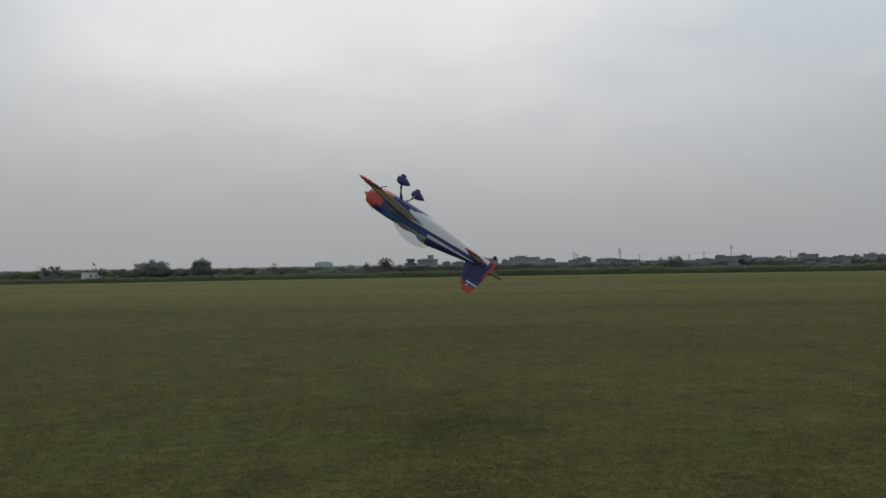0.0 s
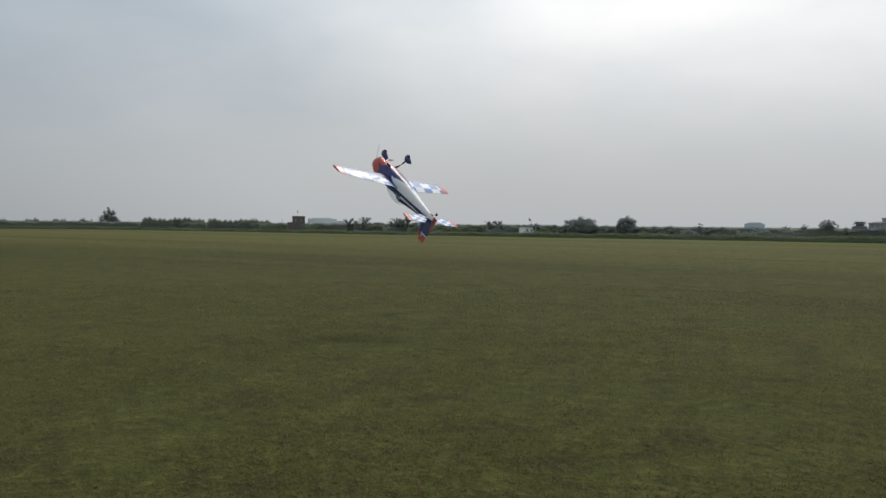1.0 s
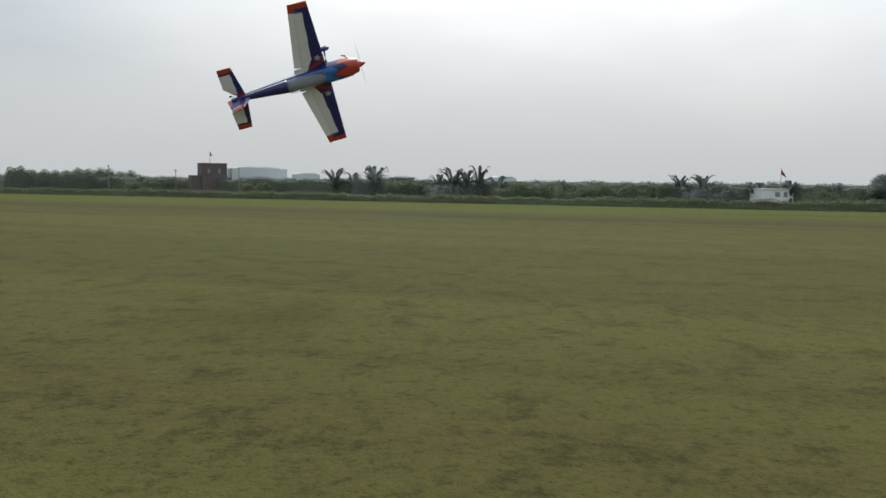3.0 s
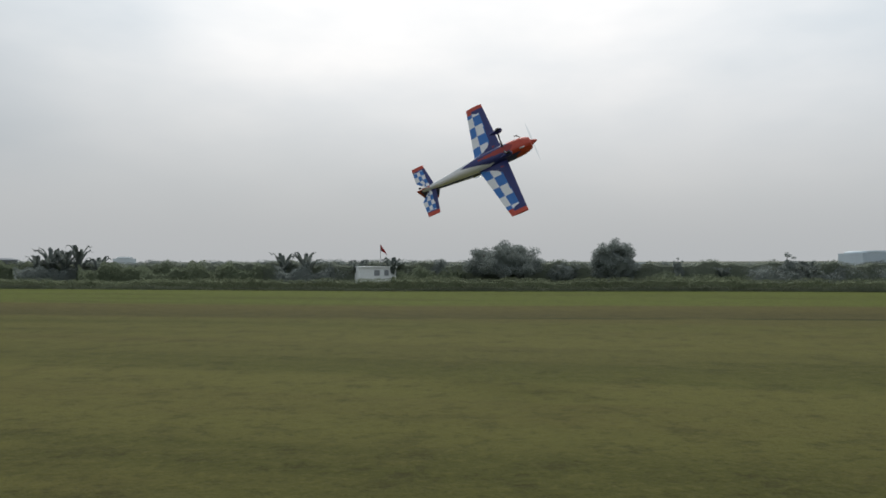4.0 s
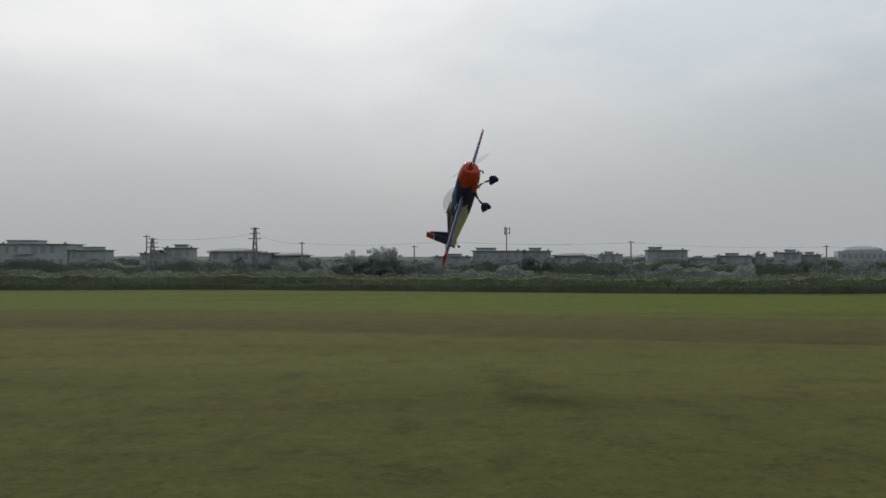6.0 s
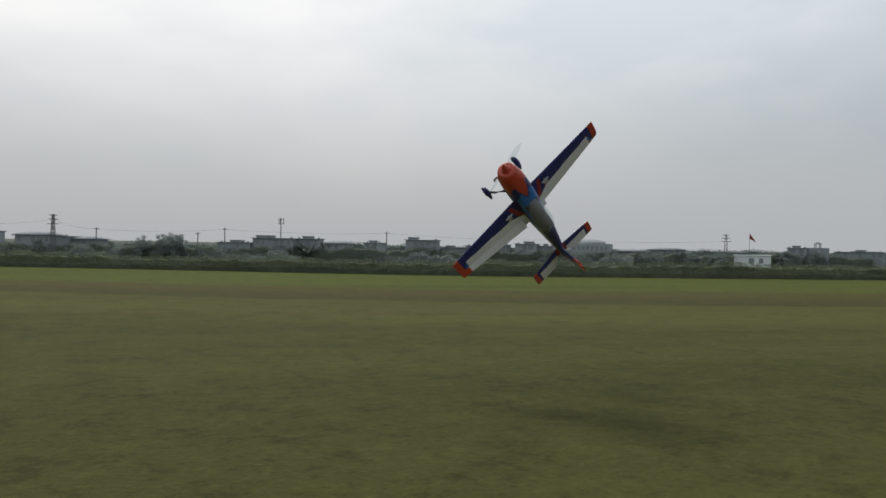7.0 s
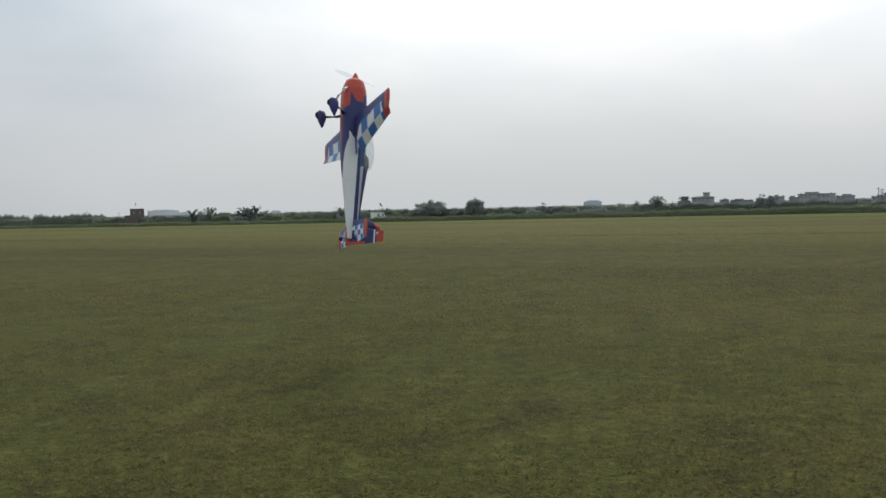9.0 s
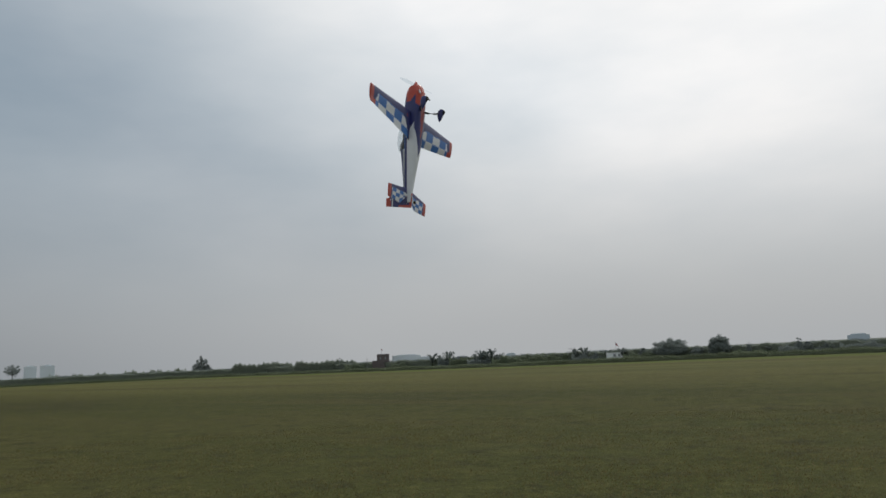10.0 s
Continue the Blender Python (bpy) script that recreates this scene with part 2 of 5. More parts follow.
BARK = material("bark", (0.085, 0.072, 0.058), 0.9, 0.3, 8, 60, bump=0.6)
BRICK = material("brown_brick", (0.135, 0.113, 0.108), 0.85, 0.25, 5, 60, bump=0.4)
PLASTER = material("weathered_plaster", (0.355, 0.378, 0.396), 0.85, 0.22, 1.5, 18, bump=0.2)
PLASTER_B = material("grey_plaster", (0.305, 0.328, 0.345), 0.85, 0.22, 1.5, 18, bump=0.2)
HUT_WHITE = material("whitewashed_wall", (0.80, 0.82, 0.82), 0.8, 0.12, 4, 30, bump=0.2)
ROOF = material("roof_slab", (0.275, 0.294, 0.312), 0.85, 0.2, 4, 30)
# window colour paled towards the walls to imitate haze
GLASS_HAZED = material("hazed_window", (0.235, 0.25, 0.266), 0.35, 0.15, 4, 30)
# far walls paled and blued: distance haze is put into their colour
HAZE_WHITE_WALL = material("haze_white_wall", (0.68, 0.73, 0.75), 0.9, 0.06, 0.5, 4)
HAZED_WALL = material("hazed_far_wall", (0.50, 0.57, 0.62), 0.9, 0.06, 0.5, 4)
POLE = material("weathered_pole", (0.22, 0.22, 0.22), 0.8, 0.2, 8, 60)
FLAG_RED = material("red_cloth", (0.34, 0.035, 0.035), 0.8, 0.15, 20, 90)


def glass_material(name, clear):
    m = bpy.data.materials.new(name)
    m.use_nodes = True
    nt = m.node_tree
    b = nt.nodes["Principled BSDF"]
    b.inputs["Base Color"].default_value, b.inputs["Roughness"].default_value = (0.75, 0.8, 0.85, 1), 0.06
    t, mx = nt.nodes.new("ShaderNodeBsdfTransparent"), nt.nodes.new("ShaderNodeMixShader")
    t.inputs[0].default_value = (0.95, 0.97, 0.98, 1)
    mx.inputs[0].default_value = clear
    nt.links.new(b.outputs[0], mx.inputs[1])
    nt.links.new(t.outputs[0], mx.inputs[2])
    nt.links.new(mx.outputs[0], nt.nodes["Material Output"].inputs[0])
    return m


CANOPY_GLASS = glass_material("canopy_plastic", 0.80)
BLADE = glass_material("spinning_blade", 0.95)
BLADE.node_tree.nodes["Principled BSDF"].inputs["Roughness"].default_value = 0.6
BLADE.node_tree.nodes["Principled BSDF"].inputs["Base Color"].default_value = (0.03, 0.03, 0.03, 1)


def ground_material():
    """Mown grass: fresh strip by the hedge, dry brown strips along it, mottled turf."""
    m = bpy.data.materials.new("mown_grass")
    m.use_nodes = True
    nt = m.node_tree
    N, L = nt.nodes.new, nt.links.new
    b = nt.nodes["Principled BSDF"]
    b.inputs["Roughness"].default_value = 0.95
    b.inputs["Specular IOR Level"].default_value = 0.1
    geo = N("ShaderNodeNewGeometry")

    def noise_of(scale, detail=4, rough=0.6, stretch=None):
        n = N("ShaderNodeTexNoise")
        n.inputs["Scale"].default_value, n.inputs["Detail"].default_value, n.inputs["Roughness"].default_value = scale, detail, rough
        src = geo.outputs["Position"]
        if stretch:
            mp = N("ShaderNodeMapping")
            mp.vector_type = "TEXTURE"
            mp.inputs["Rotation"].default_value = (0, 0, radians(-HEDGE_AZ))
            mp.inputs["Scale"].default_value = [1 / s for s in stretch]
            L(src, mp.inputs[0])
            src = mp.outputs[0]
        L(src, n.inputs[0])
        return n.outputs[0]

    def rng(v, a, b_, c, d):
        r = N("ShaderNodeMapRange")
        r.interpolation_type = "SMOOTHSTEP"
        for k, x in zip(("From Min", "From Max", "To Min", "To Max"), (a, b_, c, d)):
            r.inputs[k].default_value = x
        L(v, r.inputs[0])
        return r.outputs[0]

    def mth(op, a, b_):
        n = N("ShaderNodeMath")
        n.operation = op
        for i, x in enumerate((a, b_)):
            if isinstance(x, (int, float)):
                n.inputs[i].default_value = x
            else:
                L(x, n.inputs[i])
        return n.outputs[0]

    def mixc(f, a, b_):
        n = N("ShaderNodeMix")
        n.data_type = "RGBA"
        if isinstance(f, (int, float)):
            n.inputs[0].default_value = f
        else:
            L(f, n.inputs[0])
        for i, x in ((6, a), (7, b_)):
            if isinstance(x, tuple):
                n.inputs[i].default_value = (*x, 1)
            else:
                L(x, n.inputs[i])
        return n.outputs[2]

    dot = N("ShaderNodeVectorMath")
    dot.operation = "DOT_PRODUCT"
    dot.inputs[1].default_value = bearing(HEDGE_AZ)
    L(geo.outputs["Position"], dot.inputs[0])
    wav = mth("MULTIPLY", mth("SUBTRACT", noise_of(0.35, 3, 0.6, (1, 1, 1)), 0.5), 0.9)
    side = N("ShaderNodeVectorMath")
    side.operation = "DOT_PRODUCT"
    side.inputs[1].default_value = bearing(HEDGE_AZ + 90)
    L(geo.outputs["Position"], side.inputs[0])
    across = mth("ADD", mth("ADD", dot.outputs["Value"], rng(side.outputs["Value"], 3.0, 12.0, 0.0, 1.9)), mth("ADD", rng(side.outputs["Value"], -8.0, -15.0, 0.0, 0.8), rng(side.outputs["Value"], -40.0, -58.0, 0.0, 13.0)))
    q = mth("ADD", across, wav)
    green, olive, brown, fresh, straw, dark = (0.052, 0.058, 0.0118), (0.068, 0.066, 0.0172), (0.080, 0.070, 0.0225), (0.082, 0.103, 0.016), (0.112, 0.109, 0.031), (0.021, 0.020, 0.008)
    base = mixc(rng(noise_of(0.25, 4, 0.6, (0.5, 1, 1)), 0.38, 0.62, 0, 1), green, olive)
    base = mixc(mth("MULTIPLY", rng(noise_of(0.6, 4, 0.6, (0.35, 1, 1)), 0.5, 0.7, 0, 1), 0.38), base, brown)
    # paler turf towards the hedge, darker worn patches nearer
    base = mixc(mth("MULTIPLY", mth("MULTIPLY", rng(q, 7.5, 10.5, 0, 1), rng(q, 19.0, 20.5, 1, 0.7)), 0.72), base, straw)
    worn = mth("MULTIPLY", mth("MULTIPLY", rng(q, 3.6, 4.8, 0, 1), rng(q, 7.0, 9.0, 1, 0)), rng(noise_of(0.35, 4, 0.6, (0.5, 1, 1)), 0.46, 0.62, 0, 0.45))
    base = mixc(worn, base, dark)
    # mowing streaks along the hedge
    streak = noise_of(1.1, 4, 0.6, (0.07, 1, 1))
    base = mixc(rng(streak, 0.52, 0.66, 0, 0.55), base, brown)
    base = mixc(rng(streak, 0.48, 0.34, 0, 0.55), base, green)
    lane = noise_of(0.55, 3, 0.5, (0.05, 1, 1))
    base = mixc(mth("MULTIPLY", rng(lane, 0.50, 0.36, 0, 0.2), rng(q, 4.0, 12.0, 0.3, 1)), base, dark)
    # a darker, greener lane before the strips
    dark_lane = mth("MULTIPLY", mth("MULTIPLY", rng(q, 13.0, 16.0, 0, 1), rng(q, 18.8, 19.8, 1, 0)), rng(side.outputs["Value"], -7.0, 0.0, 0, 1))
    base = mixc(mth("MULTIPLY", dark_lane, 0.42), base, green)
    base = mixc(mth("MULTIPLY", dark_lane, rng(noise_of(0.9, 4, 0.6, (0.08, 1, 1)), 0.42, 0.62, 0.0, 0.27)), base, dark)
    # strips along the hedge
    q2 = mth("ADD", across, mth("MULTIPLY", wav, 0.25))
    scrub = (0.135, 0.150, 0.120)
    s1 = mth("MULTIPLY", rng(q2, 20.9, 21.1, 0, 1), rng(q2, 22.6, 22.9, 1, 0))
    base = mixc(mth("MULTIPLY", s1, 0.85), base, brown)
    base = mixc(mth("MULTIPLY", s1, rng(q2, 22.3, 21.2, 0, 0.30)), base, dark)
    base = mixc(mth("MULTIPLY", rng(q2, 22.65, 22.95, 0, 1), 0.95), base, fresh)
    base = mixc(mth("MULTIPLY", rng(q2, 22.8, 23.0, 0, 1), rng(noise_of(1.3, 4, 0.6, (0.12, 1, 1)), 0.5, 0.66, 0, 0.5)), base, green)
    # rough land beyond the hedge
    base = mixc(rng(across, 27.4, 27.8, 0, 1), base, scrub)
    s2 = mth("MULTIPLY", rng(q, 11.0, 11.8, 0, 1), rng(q, 13.2, 14.2, 1, 0))
    base = mixc(mth("MULTIPLY", s2, 0.3), base, brown)
    edge = mth("MULTIPLY", rng(q2, 20.88, 20.94, 0, 1), rng(q2, 20.98, 21.10, 1, 0))
    base = mixc(mth("MULTIPLY", edge, rng(noise_of(0.5, 3, 0.6, (0.6, 0.6, 1)), 0.47, 0.60, 0.0, 0.8)), base, dark)
    edge2 = mth("MULTIPLY", rng(dot.outputs["Value"], 10.9, 11.1, 0, 1), rng(dot.outputs["Value"], 11.4, 11.8, 1, 0))
    base = mixc(mth("MULTIPLY", edge2, rng(noise_of(0.5, 3, 0.6, (0.25, 0.25, 1)), 0.42, 0.56, 0.1, 0.5)), base, dark)
    # tufts and clippings, rougher on the near turf than on the close-mown strip
    rough = rng(q, 9.0, 19.0, 1, 0.55)
    tuft, fine, clump = noise_of(58, 3, 0.6), noise_of(170, 2, 0.6), noise_of(5, 5, 0.7)
    knot = noise_of(21, 4, 0.65)

    def speck(v, a, b_, top):
        return mth("MULTIPLY", rng(v, a, b_, 0, top), rough)
    base = mixc(speck(noise_of(1.7, 4, 0.65), 0.52, 0.68, 0.5), base, brown)
    base = mixc(speck(clump, 0.50, 0.34, 0.6), base, dark)
    base = mixc(speck(clump, 0.53, 0.68, 0.5), base, straw)
    base = mixc(speck(knot, 0.47, 0.34, 0.5), base, dark)
    base = mixc(speck(knot, 0.53, 0.66, 0.5), base, straw)
    base = mixc(speck(tuft, 0.46, 0.34, 0.4), base, dark)
    base = mixc(speck(tuft, 0.54, 0.66, 0.4), base, straw)
    base = mixc(speck(fine, 0.45, 0.34, 0.35), base, dark)
    base = mixc(speck(fine, 0.56, 0.68, 0.35), base, straw)
    L(base, b.inputs["Base Color"])
    bp = N("ShaderNodeBump")
    bp.inputs["Distance"].default_value = 0.018
    L(mth("MULTIPLY", rough, 0.6), bp.inputs["Strength"])
    L(mth("ADD", mth("ADD", tuft, fine), mth("MULTIPLY", knot, 1.5)), bp.inputs["Height"])
    L(bp.outputs[0], b.inputs["Normal"])
    return m


GRASS = ground_material()

# ------------------------------------------------------------------ mesh helpers


def finish(name, bm, mats, parent=None, label="", smooth=False):
    me = bpy.data.meshes.new(name)
    bm.normal_update()
    bm.to_mesh(me)
    bm.free()
    for m in (mats if isinstance(mats, (list, tuple)) else [mats]):
        me.materials.append(m)
    if smooth:
        me.shade_smooth()
    ob = new(name, me)
    if parent:
        ob.parent = parent
    if label:
        ob["label"] = label
    return ob


def part(name, bm, mats, parent, label="", smooth=False):
    return finish(name, bm, mats, parent, label, smooth)


def soup(name, verts, faces, mat, parent=None, label=""):
    me = bpy.data.meshes.new(name)
    me.from_pydata(verts, [], faces)
    me.materials.append(mat)
    ob = new(name, me)
    if parent:
        ob.parent = parent
    if label:
        ob["label"] = label
    return ob


def box(bm, x0, x1, y0, y1, z0, z1, bevel=0.0):
    m = Matrix.Translation(((x0 + x1) / 2, (y0 + y1) / 2, (z0 + z1) / 2)) @ Matrix.Diagonal((x1 - x0, y1 - y0, z1 - z0, 1))
    r = bmesh.ops.create_cube(bm, size=1, matrix=m)
    if bevel:
        ed = list({e for v in r["verts"] for e in v.link_edges})
        bmesh.ops.bevel(bm, geom=ed, offset=bevel, segments=1, affect="EDGES")


def tube(bm, pts, radii, seg=8):
    """A round rod through points, with a radius at each."""
    rings = []
    pts = [Vector(p) for p in pts]
    for i, p in enumerate(pts):
        d = (pts[min(i + 1, len(pts) - 1)] - pts[max(i - 1, 0)]).normalized()
        a = d.orthogonal().normalized()
        c = d.cross(a)
        rings.append([bm.verts.new(p + (a * math.cos(2 * math.pi * k / seg) + c * math.sin(2 * math.pi * k / seg)) * radii[i]) for k in range(seg)])
    for r0, r1 in zip(rings, rings[1:]):
        for k in range(seg):
            bm.faces.new((r0[k], r0[(k + 1) % seg], r1[(k + 1) % seg], r1[k]))
    bm.faces.new(rings[0][::-1])
    bm.faces.new(rings[-1])


def loft(bm, rings, color=None, caps=True):
    """Skin between rings of points; color(i, j) picks the material slot of a face."""
    vs = [[bm.verts.new(p) for p in r] for r in rings]
    n = len(vs[0])
    for i in range(len(vs) - 1):
        for j in range(n):
            f = bm.faces.new((vs[i][j], vs[i][(j + 1) % n], vs[i + 1][(j + 1) % n], vs[i + 1][j]))
            f.smooth = True
            if color:
                f.material_index = color(i, j)
    if caps:
        for r, k in ((vs[0][::-1], 0), (vs[-1], len(vs) - 2)):
            f = bm.faces.new(r)
            if color:
                f.material_index = color(k, 0)
    bmesh.ops.recalc_face_normals(bm, faces=bm.faces)


def leaves(rng, centres, sizes, flat=0.0):
    """Leaf quads at centres, turned at random."""
    n = len(centres)
    a = rng.normal(size=(n, 3))
    a[:, 2] *= 1 - flat
    a /= np.linalg.norm(a, axis=1)[:, None]
    b = np.cross(a, rng.normal(size=(n, 3)))
    b /= np.linalg.norm(b, axis=1)[:, None] + 1e-9
    s = sizes[:, None]
    v = np.stack([centres - a * s, centres + b * s * 0.45, centres + a * s, centres - b * s * 0.45], axis=1).reshape(-1, 3)
    f = np.arange(4 * n).reshape(-1, 4)
    return v.tolist(), f.tolist()


def core(u, top, y0, y1):
    """A rough solid inside a run of foliage: columns of the given tops between two depths."""
    n = len(u)
    v = []
    for x, t in zip(u, top):
        v += [(x, y0, 0.0), (x, y0 + 0.03, t * 0.96), (x, (y0 + y1) / 2, t), (x, y1, 0.0)]
    f = [(4 * i + k, 4 * i + 4 + k, 4 * i + 5 + k, 4 * i + 1 + k) for i in range(n - 1) for k in range(3)]
    return v, f


def join(v, f, v2, f2):
    n = len(v)
    return v + v2, f + [tuple(i + n for i in q) for q in f2]


# ------------------------------------------------------------------ ground


def make_ground():
    bm = bmesh.new()
    ring = [bm.verts.new((0, 0, 0))]
    last = None
    for r in (6, 14, 30, 60, 150, 500, 3500):
        cur = [bm.verts.new((r * math.cos(2 * math.pi * k / 48), r * math.sin(2 * math.pi * k / 48), 0)) for k in range(48)]
        for k in range(48):
            if last is None:
                bm.faces.new((ring[0], cur[k], cur[(k + 1) % 48]))
            else:
                bm.faces.new((last[k], cur[k], cur[(k + 1) % 48], last[(k + 1) % 48]))
        last = cur
    tagged(finish("ground", bm, GRASS), "flat mown grass flying field with dry brown strips", "ground", kind="structure")


make_ground()


def radius(az):
    return HEDGE / math.cos(radians(az - HEDGE_AZ))


def spot(az, k):
    """A place on the bearing az, k times as far as the hedge, and the turn that faces the start."""
    p = bearing(az) * radius(az) * k
    return p, -az


def along(az):
    return Matrix.Rotation(radians(-az), 4, "Z")


SEED = [7]


def fresh_rng():
    SEED[0] += 1
    return np.random.default_rng(SEED[0])


def hedge_top(u):
    return np.interp(u, [-30, -12, 2, 30], [0.15, 0.18, 0.235, 0.235]) + 0.015 * np.sin(u * 1.7) + 0.015 * np.sin(u * 0.43 + 1) + 0.02 * np.sin(u * 5.1 + 2) * np.sin(u * 0.9) + 0.012 * np.sin(u * 13 + 2 * np.sin(u * 1.9)) + 0.008 * np.sin(u * 29 + 3 * np.sin(u * 2.3))


def hedge_foot_top(u):
    return np.interp(u, [-30, -12, 2, 30], [0.05, 0.07, 0.125, 0.125]) + 0.015 * np.sin(u * 2.3) + 0.012 * np.sin(u * 0.61 + 2) + 0.01 * np.sin(u * 7.1 + 2 * np.sin(u)) + 0.006 * np.sin(u * 23 + 2 * np.sin(u * 1.7))


def belt_top(u):
    return EYE + np.interp(u, [-50, -14, -9, 2, 9, 40], [0.03, 0.02, -0.03, -0.03, 0.01, 0.012]) + 0.02 * np.sin(u * 1.1) * np.sin(u * 0.37 + 1) + 0.018 * np.sin(u * 4.3 + 2 + 2 * np.sin(u * 0.7)) + 0.011 * np.sin(u * 11 + 2 * np.sin(u * 1.3)) + 0.006 * np.sin(u * 27 + 3 * np.sin(u * 2.1))


def thicket_top(u):
    return np.interp(u, [-50, -14, -6, 0, 40], [0.44, 0.44, 0.42, 0.37, 0.395]) + 0.03 * np.sin(u * 1.9) * np.sin(u * 0.53 + 1) + 0.032 * np.sin(u * 5.7 + 2 * np.sin(u * 0.8)) + 0.016 * np.sin(u * 14 + 2 * np.sin(u * 1.1)) + 0.008 * np.sin(u * 31 + 3 * np.sin(u * 1.7))


def foliage_run(name, top, dist, half, n, leaf, mat, low, label, category, bent=True, solid=0.93):
    """A long run of leaves over a solid core, along the hedge line."""
    rng = fresh_rng()
    u = rng.uniform(-half, half, n)
    z = top(u) * (low + (1.0 - low) * rng.uniform(0, 1, n) ** 0.65) + rng.normal(0, 0.006, n)
    y = np.where(rng.uniform(0, 1, n) < 0.7, rng.uniform(-0.06, 0.08, n), rng.uniform(0, 0.5, n))
    v, f = leaves(rng, np.stack([u, y + z * 0.25, np.clip(z, 0.005, None)], 1), rng.uniform(leaf * 0.55, leaf * 1.3, n))
    cu = np.arange(-half, half, 0.05)
    v2, f2 = core(cu, top(cu) * (solid + 0.02 * np.sin(cu * 31) + 0.02 * np.sin(cu * 17.3)), 0.1, 0.6)
    v, f = join(v, f, v2, f2)
    v = np.array(v)
    v[:, 1] -= field_bend(v[:, 0], bent)
    v = v.tolist()
    ob = soup(name, v, f, mat)
    ob.matrix_world = Matrix.Translation(bearing(HEDGE_AZ) * dist) @ along(HEDGE_AZ)
    tagged(ob, label, category, kind="stuff")


# added fringe whose dark leaves stand for the shade under the hedge
foliage_run("weeds", hedge_foot_top, HEDGE - 0.42, 64, 110000, 0.012, HEDGE_FOOT, 0.0, "low leafy fringe before the hedge, darkened to stand for shade", "weeds", solid=0.6)
foliage_run("hedge", hedge_top, HEDGE - 0.25, 64, 260000, 0.012, HEDGE_LEAF, 0.15, "long low green hedge of weeds and shrubs along the field", "hedge", solid=0.74)
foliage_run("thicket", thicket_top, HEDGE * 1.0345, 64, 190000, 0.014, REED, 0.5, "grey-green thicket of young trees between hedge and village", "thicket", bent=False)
# leaf colour greyed to stand in for haze over the far belt
foliage_run("scrub_belt", belt_top, HEDGE * 1.054, 66, 170000, 0.014, LEAF_HAZED, 0.6, "hazy grey-green belt of scrub beyond the houses", "scrub", bent=False)


def make_turf():
    """Short rough blades on the near turf."""
    rng = fresh_rng()
    n = 190000
    r = 1.0 + 4.8 * rng.uniform(0, 1, n) ** 1.3
    a = np.radians(rng.uniform(-75, 85, n))
    x, y = r * np.sin(a), r * np.cos(a)
    patch = np.array([noise.noise((px * 2.2, py * 2.2, 0.3)) + 0.6 * noise.noise((px * 7, py * 7, 1.7)) for px, py in zip(x, y)])
    keep = patch + rng.normal(0, 0.3, n) > -0.12
    x, y, r = x[keep], y[keep], r[keep]
    n = len(x)
    h = rng.uniform(0.003, 0.0085, n)
    w = rng.uniform(0.0012, 0.0026, n)
    t = rng.uniform(0, 2 * math.pi, n)
    lean = rng.normal(0, 0.005, (n, 2))
    v = np.stack([np.stack([x - w * np.cos(t), y - w * np.sin(t), np.zeros(n)], 1), np.stack([x + w * np.cos(t), y + w * np.sin(t), np.zeros(n)], 1),
                  np.stack([x + lean[:, 0], y + lean[:, 1], h], 1)], 1).reshape(-1, 3)
    ob = soup("grass", v.tolist(), np.arange(3 * n).reshape(-1, 3).tolist(), BLADES)
    tagged(ob, "short rough green and straw grass blades on the field", "grass", kind="stuff")


make_turf()

# ------------------------------------------------------------------ plants


